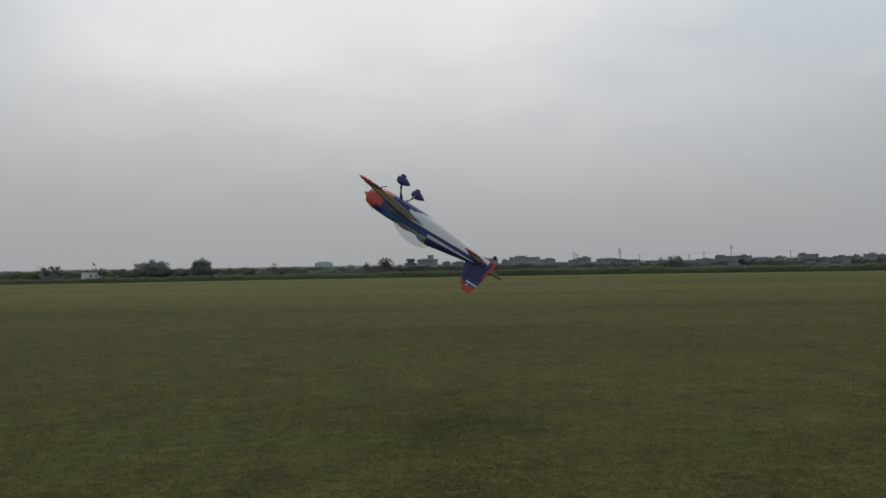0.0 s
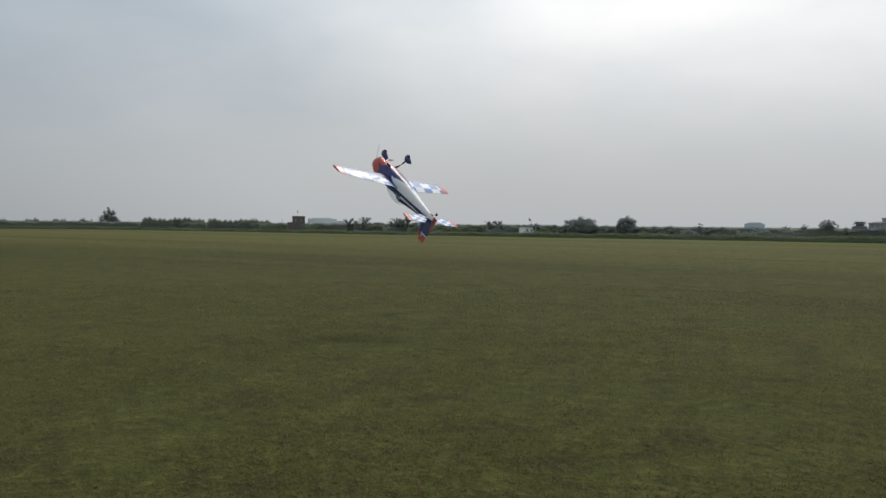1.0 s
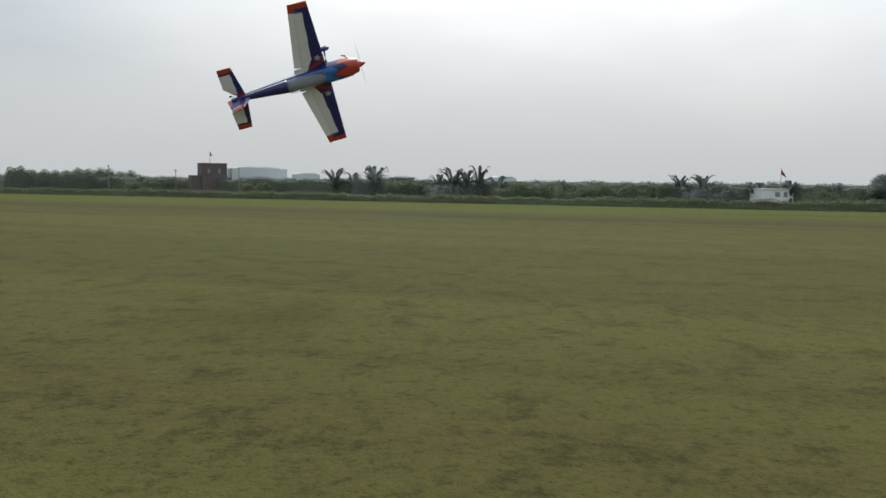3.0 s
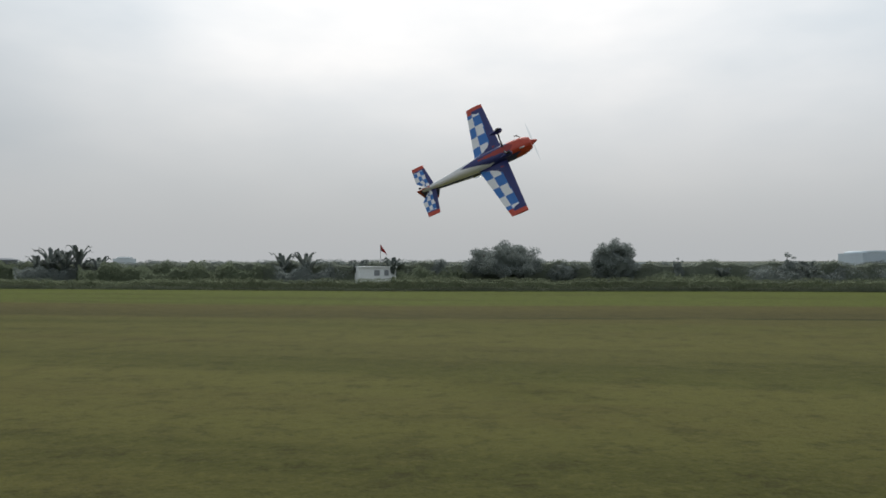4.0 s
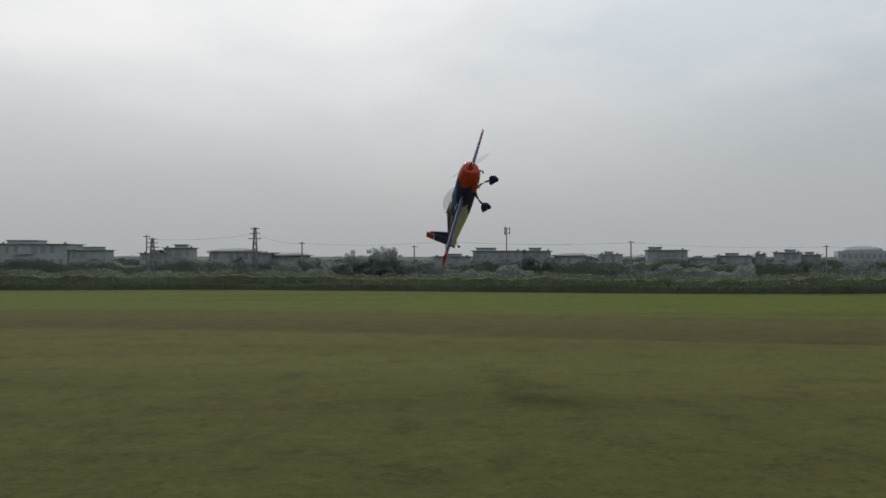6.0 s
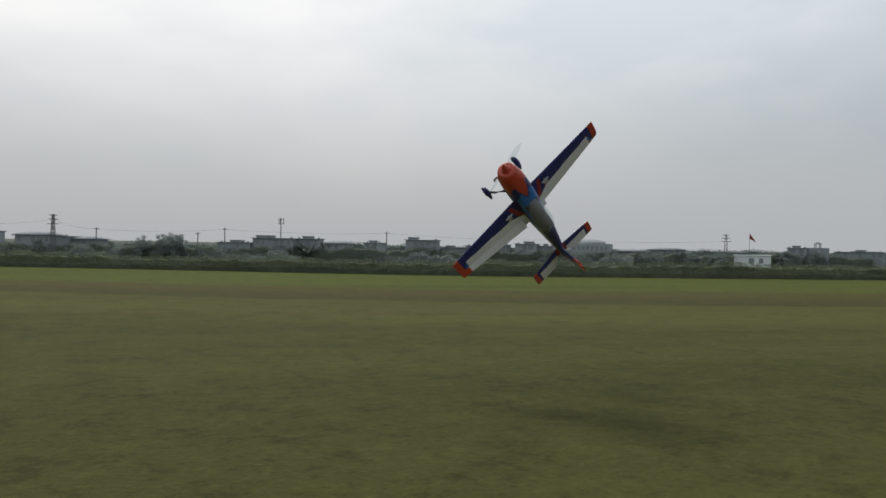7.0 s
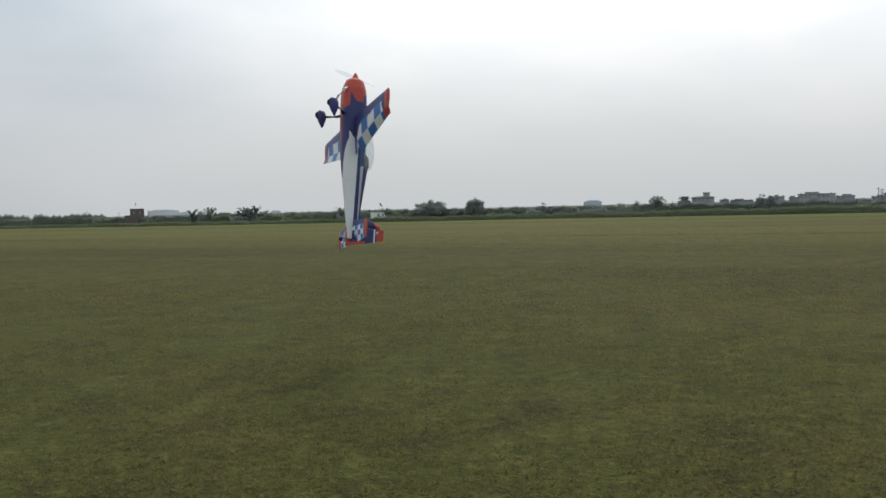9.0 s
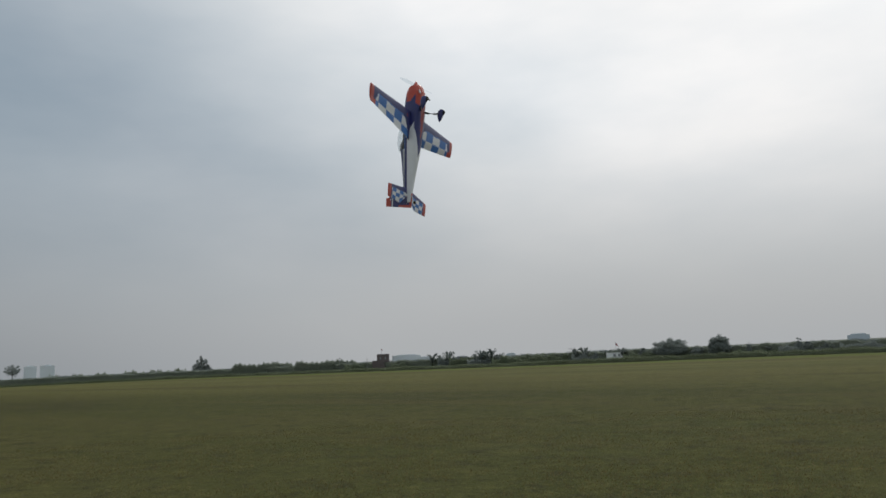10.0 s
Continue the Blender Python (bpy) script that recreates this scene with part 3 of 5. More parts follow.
def tree(az, k, w, h, form="round"):
    """A tapered trunk with limbs, and a crown of many small clumps of leaves inside an uneven outline."""
    rng = fresh_rng()
    p, _ = spot(az, k)
    root = new("tree")
    root.location = p
    # clumps, bottom of the crown, height of its widest part (both in heights), size of a clump (in widths), openness
    count, low, wide, size, full = {"broad": (160, 0.20, 0.42, 0.085, 0.5), "dense": (120, 0.03, 0.45, 0.10, 0.6), "pointed": (150, 0.08, 0.30, 0.085, 0.3),
                                    "umbrella": (95, 0.50, 0.72, 0.080, 0.2), "spreading": (60, 0.40, 0.66, 0.085, 0.25)}.get(form, (60, 0.15, 0.52, 0.115, 0.35))
    trunk_h = h * max(low + 0.08, 0.2)
    lean = rng.normal(0, 0.025 * h, 2)
    bm = bmesh.new()
    tube(bm, [(0, 0, -0.02), (lean[0] * 0.4, lean[1] * 0.4, trunk_h * 0.5), (lean[0], lean[1], trunk_h), (lean[0], lean[1], h * 0.85)],
         [0.034 * h, 0.027 * h, 0.020 * h, 0.005 * h], 8)
    seed = Vector(rng.uniform(-9, 9, 3))
    tops = [(0.0, 1.0), (-0.24, 0.84), (0.25, 0.88), (0.4, 0.6)]
    clumps = []
    for i in range(count):
        d = rng.normal(size=3)
        d /= np.linalg.norm(d)
        if i < 4:
            d = np.array([(0, 0, 1), (1, 0, 0), (-1, 0, 0), (0.5, -0.3, 0.8)][i], float)
        s = w * size * rng.uniform(0.7, 1.25)
        rag = {"dense": 0.12, "broad": 0.2}.get(form, 0.3)
        swell = 1.0 + rag * noise.noise(Vector(d) * 1.7 + seed) + 0.6 * rag * noise.noise(Vector(d) * 4.1 + seed)
        if i < 3:
            swell = 1.0
        r = swell * rng.uniform(full, 1.0) ** 0.6 if i > 3 else swell
        up = (h * (1 - wide) - s * 0.4) if d[2] > 0 else (h * (wide - low) - s * 0.4)
        c = np.array([d[0] * (w / 2 - s * 0.6) * r, d[1] * (w / 2 - s * 0.6) * r, h * wide + d[2] * max(0.02, up) * r])
        if form == "pointed":
            x, q = tops[i % 4]
            t = rng.uniform(0, 1) ** 0.8
            fall = 1 - t * 0.9
            c = np.array([x * w * (0.55 + 0.45 * fall) + d[0] * w * 0.24 * fall, d[1] * w * 0.25 * fall, h * (low + (q - low) * t) - s * 0.6 * t])
            s *= 0.5 + 0.6 * fall
        clumps.append((c, s))
        if i % 5 == 0:
            tube(bm, [(lean[0], lean[1], trunk_h * rng.uniform(0.7, 1.0)), tuple(c * [0.55, 0.55, 1] - [0, 0, s * 0.6]), tuple(c)], [0.012 * h, 0.008 * h, 0.003 * h], 5)
    part("trunk", bm, BARK, root, smooth=True)
    leaf = min(0.017, max(0.009, w * 0.016))
    cs, ss = [], []
    for c, s in clumps:
        n = int(min(420, max(50, 5.0 * (s / leaf) ** 2)))
        v = rng.normal(size=(n, 3))
        v /= np.linalg.norm(v, axis=1)[:, None]
        v *= (rng.uniform(0.05, 1.0, n) ** 0.5)[:, None]
        cs.append(c + v * [s, s, s * 0.75])
        ss.append(rng.uniform(0.6, 1.2, n) * leaf)
    c = np.concatenate(cs)
    c[:, 2] = np.clip(c[:, 2], 0.02, h * 1.08)
    v, f = leaves(rng, c, np.concatenate(ss))
    if form in ("broad", "dense", "round"):
        bm = bmesh.new()
        bmesh.ops.create_icosphere(bm, subdivisions=3, radius=1)
        for q in bm.verts:
            d = q.co.normalized()
            k2 = (0.76 if form == "dense" else 0.7) * (0.9 + 0.34 * noise.noise(d * 1.7 + seed) + 0.2 * noise.noise(d * 4.1 + seed))
            q.co = Vector((d.x * w / 2 * k2, d.y * w / 2 * k2, h * wide + d.z * k2 * (h * (1 - wide) if d.z > 0 else h * (wide - low))))
        bm.verts.index_update()
        v, f = join(v, f, [tuple(q.co) for q in bm.verts], [tuple(q.index for q in g.verts) for g in bm.faces])
        bm.free()
    # farther crowns take the greyer leaves, haze put into their colour
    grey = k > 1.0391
    soup("crown", v, f, LEAF_HAZED if grey else LEAF, root)
    words = {"umbrella": "tall grey-green tree with a flat open crown on bare stems", "broad": "broad dark green tree with a wide domed crown",
             "dense": "dense dark green rounded tree", "pointed": "dark green tree with several pointed tops",
             "spreading": "small spreading tree with an open crown"}.get(form, "hazy green tree behind the hedge" if grey else "small dark green tree behind the hedge")
    tagged(root, words, "tree", "trees behind the hedge")


def bushes(az, k, w, h):
    """A run of shrubs of uneven height."""
    rng = fresh_rng()
    p, _ = spot(az, k)
    n = int(min(15000, max(2000, w * h * 10000)))
    u = rng.uniform(-0.5, 0.5, n) * w
    ph = rng.uniform(0, 6, 3)
    env = 0.78 + 0.12 * np.sin(u * 9 / max(0.4, w) * 2 + ph[0]) + 0.1 * np.sin(u * 11 + ph[1]) + 0.06 * np.sin(u * 27 + ph[2])
    z = h * env * rng.uniform(0.05, 1, n) ** 0.7
    y = rng.normal(0, 0.2, n)
    v, f = leaves(rng, np.stack([u, y, z], 1), rng.uniform(0.009, 0.022, n))
    cu = np.linspace(-0.5, 0.5, max(8, int(w / 0.05))) * w
    ce = 0.78 + 0.12 * np.sin(cu * 9 / max(0.4, w) * 2 + ph[0]) + 0.1 * np.sin(cu * 11 + ph[1]) + 0.06 * np.sin(cu * 27 + ph[2])
    ce = ce * np.clip((0.5 - np.abs(cu) / w) * 12, 0.15, 1)
    v, f = join(v, f, *core(cu, h * ce * 0.86, -0.16, 0.2))
    # farther runs take the leaf colour greyed for haze
    ob = soup("shrubs", v, f, LEAF_HAZED if k > 1.0353 else LEAF_FRESH)
    ob.matrix_world = Matrix.Translation(p) @ along(az)
    tagged(ob, "uneven run of wild green shrubs behind the hedge", "shrubs", kind="stuff")


def reeds(az, k, w, h):
    """A bank of tall reeds with feathery tops."""
    rng = fresh_rng()
    p, _ = spot(az, k)
    n = int(min(20000, w * 4000))
    u = rng.uniform(-0.5, 0.5, n) * w
    y = rng.normal(0, 0.25, n)
    end = np.clip((0.5 - np.abs(u) / w) * w * 3 + 0.55, 0, 1)
    hh = h * end * (0.86 + 0.06 * np.sin(u * 3.1) + 0.04 * np.sin(u * 9 + 1) + 0.05 * np.sin(u * 23))
    z = hh * rng.uniform(0.05, 1, n) ** 0.75
    v, f = leaves(rng, np.stack([u, y, z], 1), rng.uniform(0.012, 0.028, n))
    cu = np.linspace(-0.49, 0.49, max(8, int(w / 0.05))) * w
    ce = np.clip((0.5 - np.abs(cu) / w) * w * 3 + 0.4, 0, 1) * (0.86 + 0.06 * np.sin(cu * 3.1) + 0.04 * np.sin(cu * 9 + 1) + 0.05 * np.sin(cu * 23))
    v, f = join(v, f, *core(cu, h * ce * 0.9, -0.2, 0.25))
    ob = soup("reeds", v, f, REED)
    ob.matrix_world = Matrix.Translation(p) @ along(az)
    tagged(ob, "tall grey-green bank of reeds behind the hedge", "reeds", kind="stuff")


def banana(az, k, w, h):
    """A banana plant: a short stem and long arching torn leaves."""
    rng = fresh_rng()
    p, _ = spot(az, k)
    root = new("banana_plant")
    root.location = p
    stem = h * 0.45
    bm = bmesh.new()
    tube(bm, [(0, 0, -0.01), (0.01, 0, stem * 0.6), (0, 0.01, stem)], [0.06, 0.05, 0.026], 7)
    part("stem", bm, LEAF_FRESH, root, smooth=True)
    for i in range(17):
        a = i * 2.4 + rng.uniform(0, 0.6)
        ln = w * rng.uniform(0.42, 0.75)
        start = stem * rng.uniform(0.35, 1.0)
        rise = (h - start) * rng.uniform(0.55, 1.5)
        wide = rng.uniform(0.030, 0.046)
        bm = bmesh.new()
        prev = None
        for j in range(9):
            t = j / 8
            x, z = ln * t, start + rise * (1.9 * t - rng.uniform(1.15, 1.35) * t * t)
            wd = wide * math.sin(math.pi * min(1, t * 0.9 + 0.08)) * rng.uniform(0.75, 1.1) + 0.004
            c, s = math.cos(a), math.sin(a)
            ps = [bm.verts.new((x * c - o * s, x * s + o * c, max(0.03, min(h, z)) - abs(o) * 0.5)) for o in (-wd, 0, wd)]
            if prev:
                bm.faces.new((prev[0], prev[1], ps[1], ps[0]))
                bm.faces.new((prev[1], prev[2], ps[2], ps[1]))
            prev = ps
        bmesh.ops.solidify(bm, geom=bm.faces[:], thickness=0.004)
        part("leaf", bm, LEAF, root)
    tagged(root, "banana plant with long arching ragged green leaves", "banana plant", "banana plants")


# ------------------------------------------------------------------ buildings and poles


def window_row(root, w, z0, z1, y, n, name="window", skip=None):
    for i in range(n):
        if skip is not None and skip.uniform() < 0.3:
            continue
        x = -w / 2 + w * (i + 0.5) / n
        bw = w / n * (0.26 if skip is None else skip.uniform(0.16, 0.36))
        bm = bmesh.new()
        box(bm, x - bw, x + bw, y - 0.006, y + 0.02, z0, z1)
        part(name, bm, GLASS_HAZED, root)


def house(az, k, w, h, floors=2):
    """A plastered house with slab or hipped roof, rooms on the roof and uneven rows of windows."""
    rng = fresh_rng()
    p, _ = spot(az, k)
    root = new("house")
    root.matrix_world = Matrix.Translation(p) @ along(az + rng.uniform(-12, 12))
    dp = min(0.9, max(0.35, w * 0.6))
    wall = PLASTER if rng.uniform() < 0.55 else PLASTER_B
    hipped = w > 0.45 and rng.uniform() < 0.5
    eave = h * (0.87 if hipped else 0.9)
    bm = bmesh.new()
    box(bm, -w / 2, w / 2, 0, dp, 0, eave, 0.006)
    part("wall", bm, wall, root)
    bm = bmesh.new()
    if hipped:
        a, b_ = w / 2 + 0.04, w / 2 - min(0.2, w * 0.25)
        loft(bm, [[(-a, -0.05, eave), (a, -0.05, eave), (a, dp + 0.04, eave), (-a, dp + 0.04, eave)],
                  [(-a, -0.05, eave + 0.012), (a, -0.05, eave + 0.012), (a, dp + 0.04, eave + 0.012), (-a, dp + 0.04, eave + 0.012)],
                  [(-b_, dp * 0.45, h * 0.97), (b_, dp * 0.45, h * 0.97), (b_, dp * 0.55, h * 0.97), (-b_, dp * 0.55, h * 0.97)]])
    else:
        box(bm, -w / 2 - 0.03, w / 2 + 0.03, -0.04, dp + 0.03, eave, h * 0.92, 0.004)
    part("roof", bm, ROOF, root)
    if not hipped:
        x0 = rng.uniform(-0.45, 0.0) * w
        x1 = x0 + w * rng.uniform(0.2, 0.5)
        bm = bmesh.new()
        box(bm, x0, x1, 0.06, dp * 0.7, h * 0.92, h * 0.98, 0.003)
        part("roof_room", bm, wall, root)
        bm = bmesh.new()
        box(bm, x0 - 0.015, x1 + 0.015, 0.04, dp * 0.72, h * 0.98, h, 0.003)
        part("roof_slab", bm, ROOF, root)
        for x in (-w * 0.42, w * 0.40):
            bm = bmesh.new()
            tube(bm, [(x, dp * 0.3, h * 0.92), (x, dp * 0.3, h * 0.955), (x, dp * 0.3, h * 0.965)], [0.02, 0.02, 0.008], 8)
            part("water_tank", bm, ROOF, root)
    st = min(h * 0.3, 0.2)
    n = max(2, int(w / 0.13))
    for f in range(floors):
        z = eave - h * 0.04 - f * st
        if z - st * 0.55 < h * 0.1:
            break
        window_row(root, w * 0.94, z - st * 0.5, z, 0, n, skip=rng)
        x = rng.uniform(-0.4, 0.2) * w
        bm = bmesh.new()
        box(bm, x, x + w * 0.25, -0.05, 0.0, z - st * 0.62, z - st * 0.56)
        part("balcony", bm, wall, root)
    tagged(root, ["single-storey", "two-storey", "three-storey"][min(2, floors - 1)] + (" grey plastered house with a hipped roof" if hipped else " grey plastered house with a flat roof"), "house", "village houses")


def gazebo(az, k, w, h):
    """A small domed rooftop pavilion on columns over a low house."""
    p, _ = spot(az, k)
    root = new("gazebo")
    root.matrix_world = Matrix.Translation(p) @ along(az)
    base = h * 0.80
    bm = bmesh.new()
    box(bm, -w * 1.5, w * 1.5, 0, 0.4, 0, base, 0.005)
    part("wall", bm, PLASTER_B, root)
    for i in range(6):
        a = i * math.pi / 3
        bm = bmesh.new()
        x, y = w * 0.42 * math.cos(a), 0.2 + w * 0.42 * math.sin(a)
        tube(bm, [(x, y, base - 0.01), (x, y, h * 0.92)], [0.010, 0.009], 6)
        part("column", bm, PLASTER, root)
    bm = bmesh.new()
    rings = []
    for r, z in ((0.55, 0.915), (0.55, 0.925), (0.45, 0.95), (0.28, 0.975), (0.08, 0.99), (0.02, 1.0)):
        rings.append([(w * r * math.cos(2 * math.pi * j / 12), 0.2 + w * r * math.sin(2 * math.pi * j / 12), h * z) for j in range(12)])
    loft(bm, rings)
    part("roof", bm, ROOF, root)
    tagged(root, "small domed grey gazebo on columns over a roof", "gazebo")


def cable(az0, k0, h0, az1, k1, h1):
    """A slack power line between two poles."""
    a, b_ = spot(az0, k0)[0], spot(az1, k1)[0]
    bm = bmesh.new()
    pts = []
    for i in range(13):
        t = i / 12
        q = a.lerp(b_, t)
        pts.append((q.x, q.y, h0 + (h1 - h0) * t - 0.16 * t * (1 - t)))
    tube(bm, pts, [0.0014] * 13, 5)
    ob = finish("power_cable", bm, POLE)
    tagged(ob, "thin slack grey power cable between the poles", "power cable", "power cables")


def block(az, k, w, h):
    p, _ = spot(az, k)
    root = new("water_tower")
    root.matrix_world = Matrix.Translation(p) @ along(az)
    bm = bmesh.new()
    box(bm, -w / 2, w / 2, 0, w, 0, h * 0.96, 0.005)
    part("wall", bm, PLASTER_B, root)
    bm = bmesh.new()
    box(bm, -w / 2 - 0.02, w / 2 + 0.02, -0.02, w + 0.02, h * 0.96, h, 0.004)
    part("roof", bm, ROOF, root)
    tagged(root, "square grey stair tower rising over the house", "tower")


def pagoda(az, k, w, h):
    """A pavilion of stepped, overhanging roofs on a lower house."""
    p, _ = spot(az, k)
    root = new("pavilion")
    root.matrix_world = Matrix.Translation(p) @ along(az)
    bm = bmesh.new()
    box(bm, -w * 0.42, w * 0.42, 0, 0.6, 0, h * 0.72, 0.005)
    part("wall", bm, PLASTER, root)
    bm = bmesh.new()
    box(bm, -w * 0.2, w * 0.25, 0.1, 0.5, h * 0.72, h * 0.93, 0.004)
    part("upper_wall", bm, PLASTER_B, root)
    for z, e in ((0.70, 0.5), (0.84, 0.4), (0.93, 0.34)):
        bm = bmesh.new()
        loft(bm, [[(-w * e, -0.08, h * z), (w * e, -0.08, h * z), (w * e, 0.68, h * z), (-w * e, 0.68, h * z)],
                  [(-w * e * 0.95, -0.05, h * z + 0.02), (w * e * 0.95, -0.05, h * z + 0.02), (w * e * 0.95, 0.65, h * z + 0.02), (-w * e * 0.95, 0.65, h * z + 0.02)],
                  [(-w * e * 0.5, 0.2, h * z + 0.05), (w * e * 0.5, 0.2, h * z + 0.05), (w * e * 0.5, 0.4, h * z + 0.05), (-w * e * 0.5, 0.4, h * z + 0.05)]])
        part("roof", bm, ROOF, root)
    window_row(root, w * 0.8, h * 0.5, h * 0.62, 0, 5)
    tagged(root, "grey pavilion with three stepped overhanging roofs", "pavilion")


def dome_house(az, k, w, h):
    p, _ = spot(az, k)
    root = new("hall")
    root.matrix_world = Matrix.Translation(p) @ along(az)
    bm = bmesh.new()
    box(bm, -w / 2, w / 2, 0, 0.7, 0, h * 0.86, 0.005)
    part("wall", bm, PLASTER, root)
    bm = bmesh.new()
    rings = []
    for i in range(7):
        a = i / 6 * math.pi / 2
        rings.append([(w * 0.34 * math.cos(a) * sx, 0.35 + 0.33 * math.cos(a) * sy, h * 0.86 + h * 0.14 * math.sin(a)) for sx, sy in ((-1, -1), (1, -1), (1.01, 0), (1, 1), (-1, 1), (-1.01, 0))])
    loft(bm, rings)
    part("roof", bm, ROOF, root)
    window_row(root, w * 0.9, h * 0.66, h * 0.78, 0, 8)
    tagged(root, "long grey hall with a low curved roof", "hall")


def far_tower(az, k, w, h):
    p, _ = spot(az, k)
    w *= 0.62
    h *= 0.93
    root = new("apartment_building")
    root.matrix_world = Matrix.Translation(p) @ along(az)
    bm = bmesh.new()
    box(bm, -w / 2, w / 2, 0, 0.8, 0, h * 0.95)
    part("wall", bm, HAZE_WHITE_WALL, root)
    bm = bmesh.new()
    box(bm, -w * 0.2, w * 0.25, 0.1, 0.6, h * 0.95, h)
    part("roof_room", bm, HAZE_WHITE_WALL, root)
    tagged(root, "pale hazy high-rise apartment building far off", "apartment building", "far high-rises")


def far_block(az, k, w, h):
    p, _ = spot(az, k)
    skin = HAZE_WHITE_WALL if az < -10 else HAZED_WALL
    root = new("factory")
    root.matrix_world = Matrix.Translation(p) @ along(az)
    bm = bmesh.new()
    box(bm, -w / 2, w / 2, 0, 0.8, 0, h * 0.93)
    part("wall", bm, skin, root)
    bm = bmesh.new()
    loft(bm, [[(-w * a, 0, z), (w * a, 0, z), (w * a, 0.8, z), (-w * a, 0.8, z)] for a, z in ((0.36, h * 0.93), (0.33, h * 0.98), (0.2, h))])
    part("roof", bm, skin, root)
    tagged(root, "pale blue-grey far building in the haze", "building", "far buildings")


def brick_tower(az, k, w, h):
    """The square brown tower with a lower annex and a small flag."""
    p, _ = spot(az, k)
    root = new("brick_tower")
    root.matrix_world = Matrix.Translation(p) @ along(az)
    x0 = w / 2 - w * 0.72
    bm = bmesh.new()
    box(bm, x0, w / 2, 0, w * 0.7, 0, h * 0.985, 0.006)
    part("wall", bm, BRICK, root)
    bm = bmesh.new()
    box(bm, x0 - 0.01, w / 2 + 0.01, -0.01, w * 0.71, h * 0.985, h, 0.004)
    part("parapet", bm, BRICK, root)
    bm = bmesh.new()
    box(bm, -w / 2, x0 - 0.002, 0.05, w * 0.6, 0, h * 0.62, 0.005)
    part("annex", bm, BRICK, root)
    for x in (x0 + w * 0.2, x0 + w * 0.5):
        bm = bmesh.new()
        box(bm, x - 0.03, x + 0.03, -0.006, 0.02, h * 0.68, h * 0.82)
        part("window", bm, GLASS_HAZED, root)
    bm = bmesh.new()
    tube(bm, [(0.05, 0.2, h), (0.05, 0.2, h + 0.3)], [0.006, 0.004], 6)
    pl = part("flagpole", bm, POLE, root)
    bm = bmesh.new()
    loft(bm, [[(0.05, 0.2, h + 0.2), (0.05, 0.206, h + 0.2), (0.05, 0.206, h + 0.3), (0.05, 0.2, h + 0.3)],
              [(0.08, 0.21, h + 0.19), (0.08, 0.216, h + 0.19), (0.08, 0.216, h + 0.25), (0.08, 0.21, h + 0.25)],
              [(0.11, 0.2, h + 0.19), (0.11, 0.206, h + 0.19), (0.11, 0.206, h + 0.2), (0.11, 0.2, h + 0.2)]])
    part("flag", bm, FLAG_RED, pl)
    tagged(root, "square brown brick tower with a low annex and small flag", "tower")


def white_hut(az, k, w, h):
    p, _ = spot(az, k)
    root = new("hut")
    root.matrix_world = Matrix.Translation(p) @ along(az)
    bm = bmesh.new()
    box(bm, -w / 2, w / 2, 0, 0.5, 0, h * 0.95, 0.005)
    part("wall", bm, HUT_WHITE, root)
    bm = bmesh.new()
    box(bm, -w / 2 - 0.02, w / 2 + 0.02, -0.03, 0.52, h * 0.95, h, 0.004)
    part("roof", bm, HUT_WHITE, root)
    for x, b_ in ((-w * 0.02, 0.05), (w * 0.24, 0.04)):
        bm = bmesh.new()
        box(bm, x - b_, x + b_, -0.006, 0.02, h * 0.55, h * 0.82)
        part("window", bm, GLASS_HAZED, root)
    tagged(root, "low white flat-roofed hut with dark windows behind the hedge", "hut", "white huts")


def flag(az, k, w, h):
    """A red pennant on a slim pole."""
    p, _ = spot(az, k)
    root = new("flag")
    root.matrix_world = Matrix.Translation(p) @ along(az)
    bm = bmesh.new()
    tube(bm, [(0, 0, -0.01), (0, 0, h)], [0.006, 0.004], 6)
    part("flagpole", bm, POLE, root)
    bm = bmesh.new()
    rows = [(0.004, 0.0, 0.11), (0.04, -0.02, 0.08), (0.08, -0.045, 0.045), (0.115, -0.085, 0.02)]
    loft(bm, [[(x, y, h + z - 0.11), (x, y + 0.005, h + z - 0.11), (x, y + 0.005, h + z - 0.11 + t), (x, y, h + z - 0.11 + t)]
              for (x, z, t), y in zip(rows, (0, 0.012, -0.008, 0.006))])
    part("cloth", bm, FLAG_RED, root)
    tagged(root, "red pennant flag on a slim pole", "flag", "red flags")


def pole(az, k, w, h):
    p, _ = spot(az, k)
    root = new("utility_pole")
    root.matrix_world = Matrix.Translation(p) @ along(az)
    bm = bmesh.new()
    tube(bm, [(0, 0, -0.02), (0, 0, h)], [0.014, 0.009], 8)
    part("post", bm, POLE, root)
    bm = bmesh.new()
    box(bm, -0.05, 0.05, -0.012, -0.002, h * 0.955, h * 0.97)
    part("crossarm", bm, POLE, root)
    tagged(root, "slim grey concrete utility pole with a crossarm", "utility pole", "utility poles")


def mast(az, k, w, h):
    p, _ = spot(az, k)
    root = new("antenna_mast")
    root.matrix_world = Matrix.Translation(p) @ along(az)
    bm = bmesh.new()
    tube(bm, [(0, 0, -0.02), (0, 0, h)], [0.014, 0.008], 8)
    part("post", bm, POLE, root)
    for z in (0.97, 0.9):
        bm = bmesh.new()
        for a in range(3):
            c, s = math.cos(a * 2.09), math.sin(a * 2.09)
            tube(bm, [(0, 0, h * z), (c * 0.05, s * 0.05, h * z)], [0.004, 0.004], 5)
            tube(bm, [(c * 0.05, s * 0.05, h * z - 0.03), (c * 0.05, s * 0.05, h * z + 0.03)], [0.008, 0.008], 5)
        part("antenna", bm, POLE, root)
    tagged(root, "tall slim antenna mast over the houses", "antenna mast")


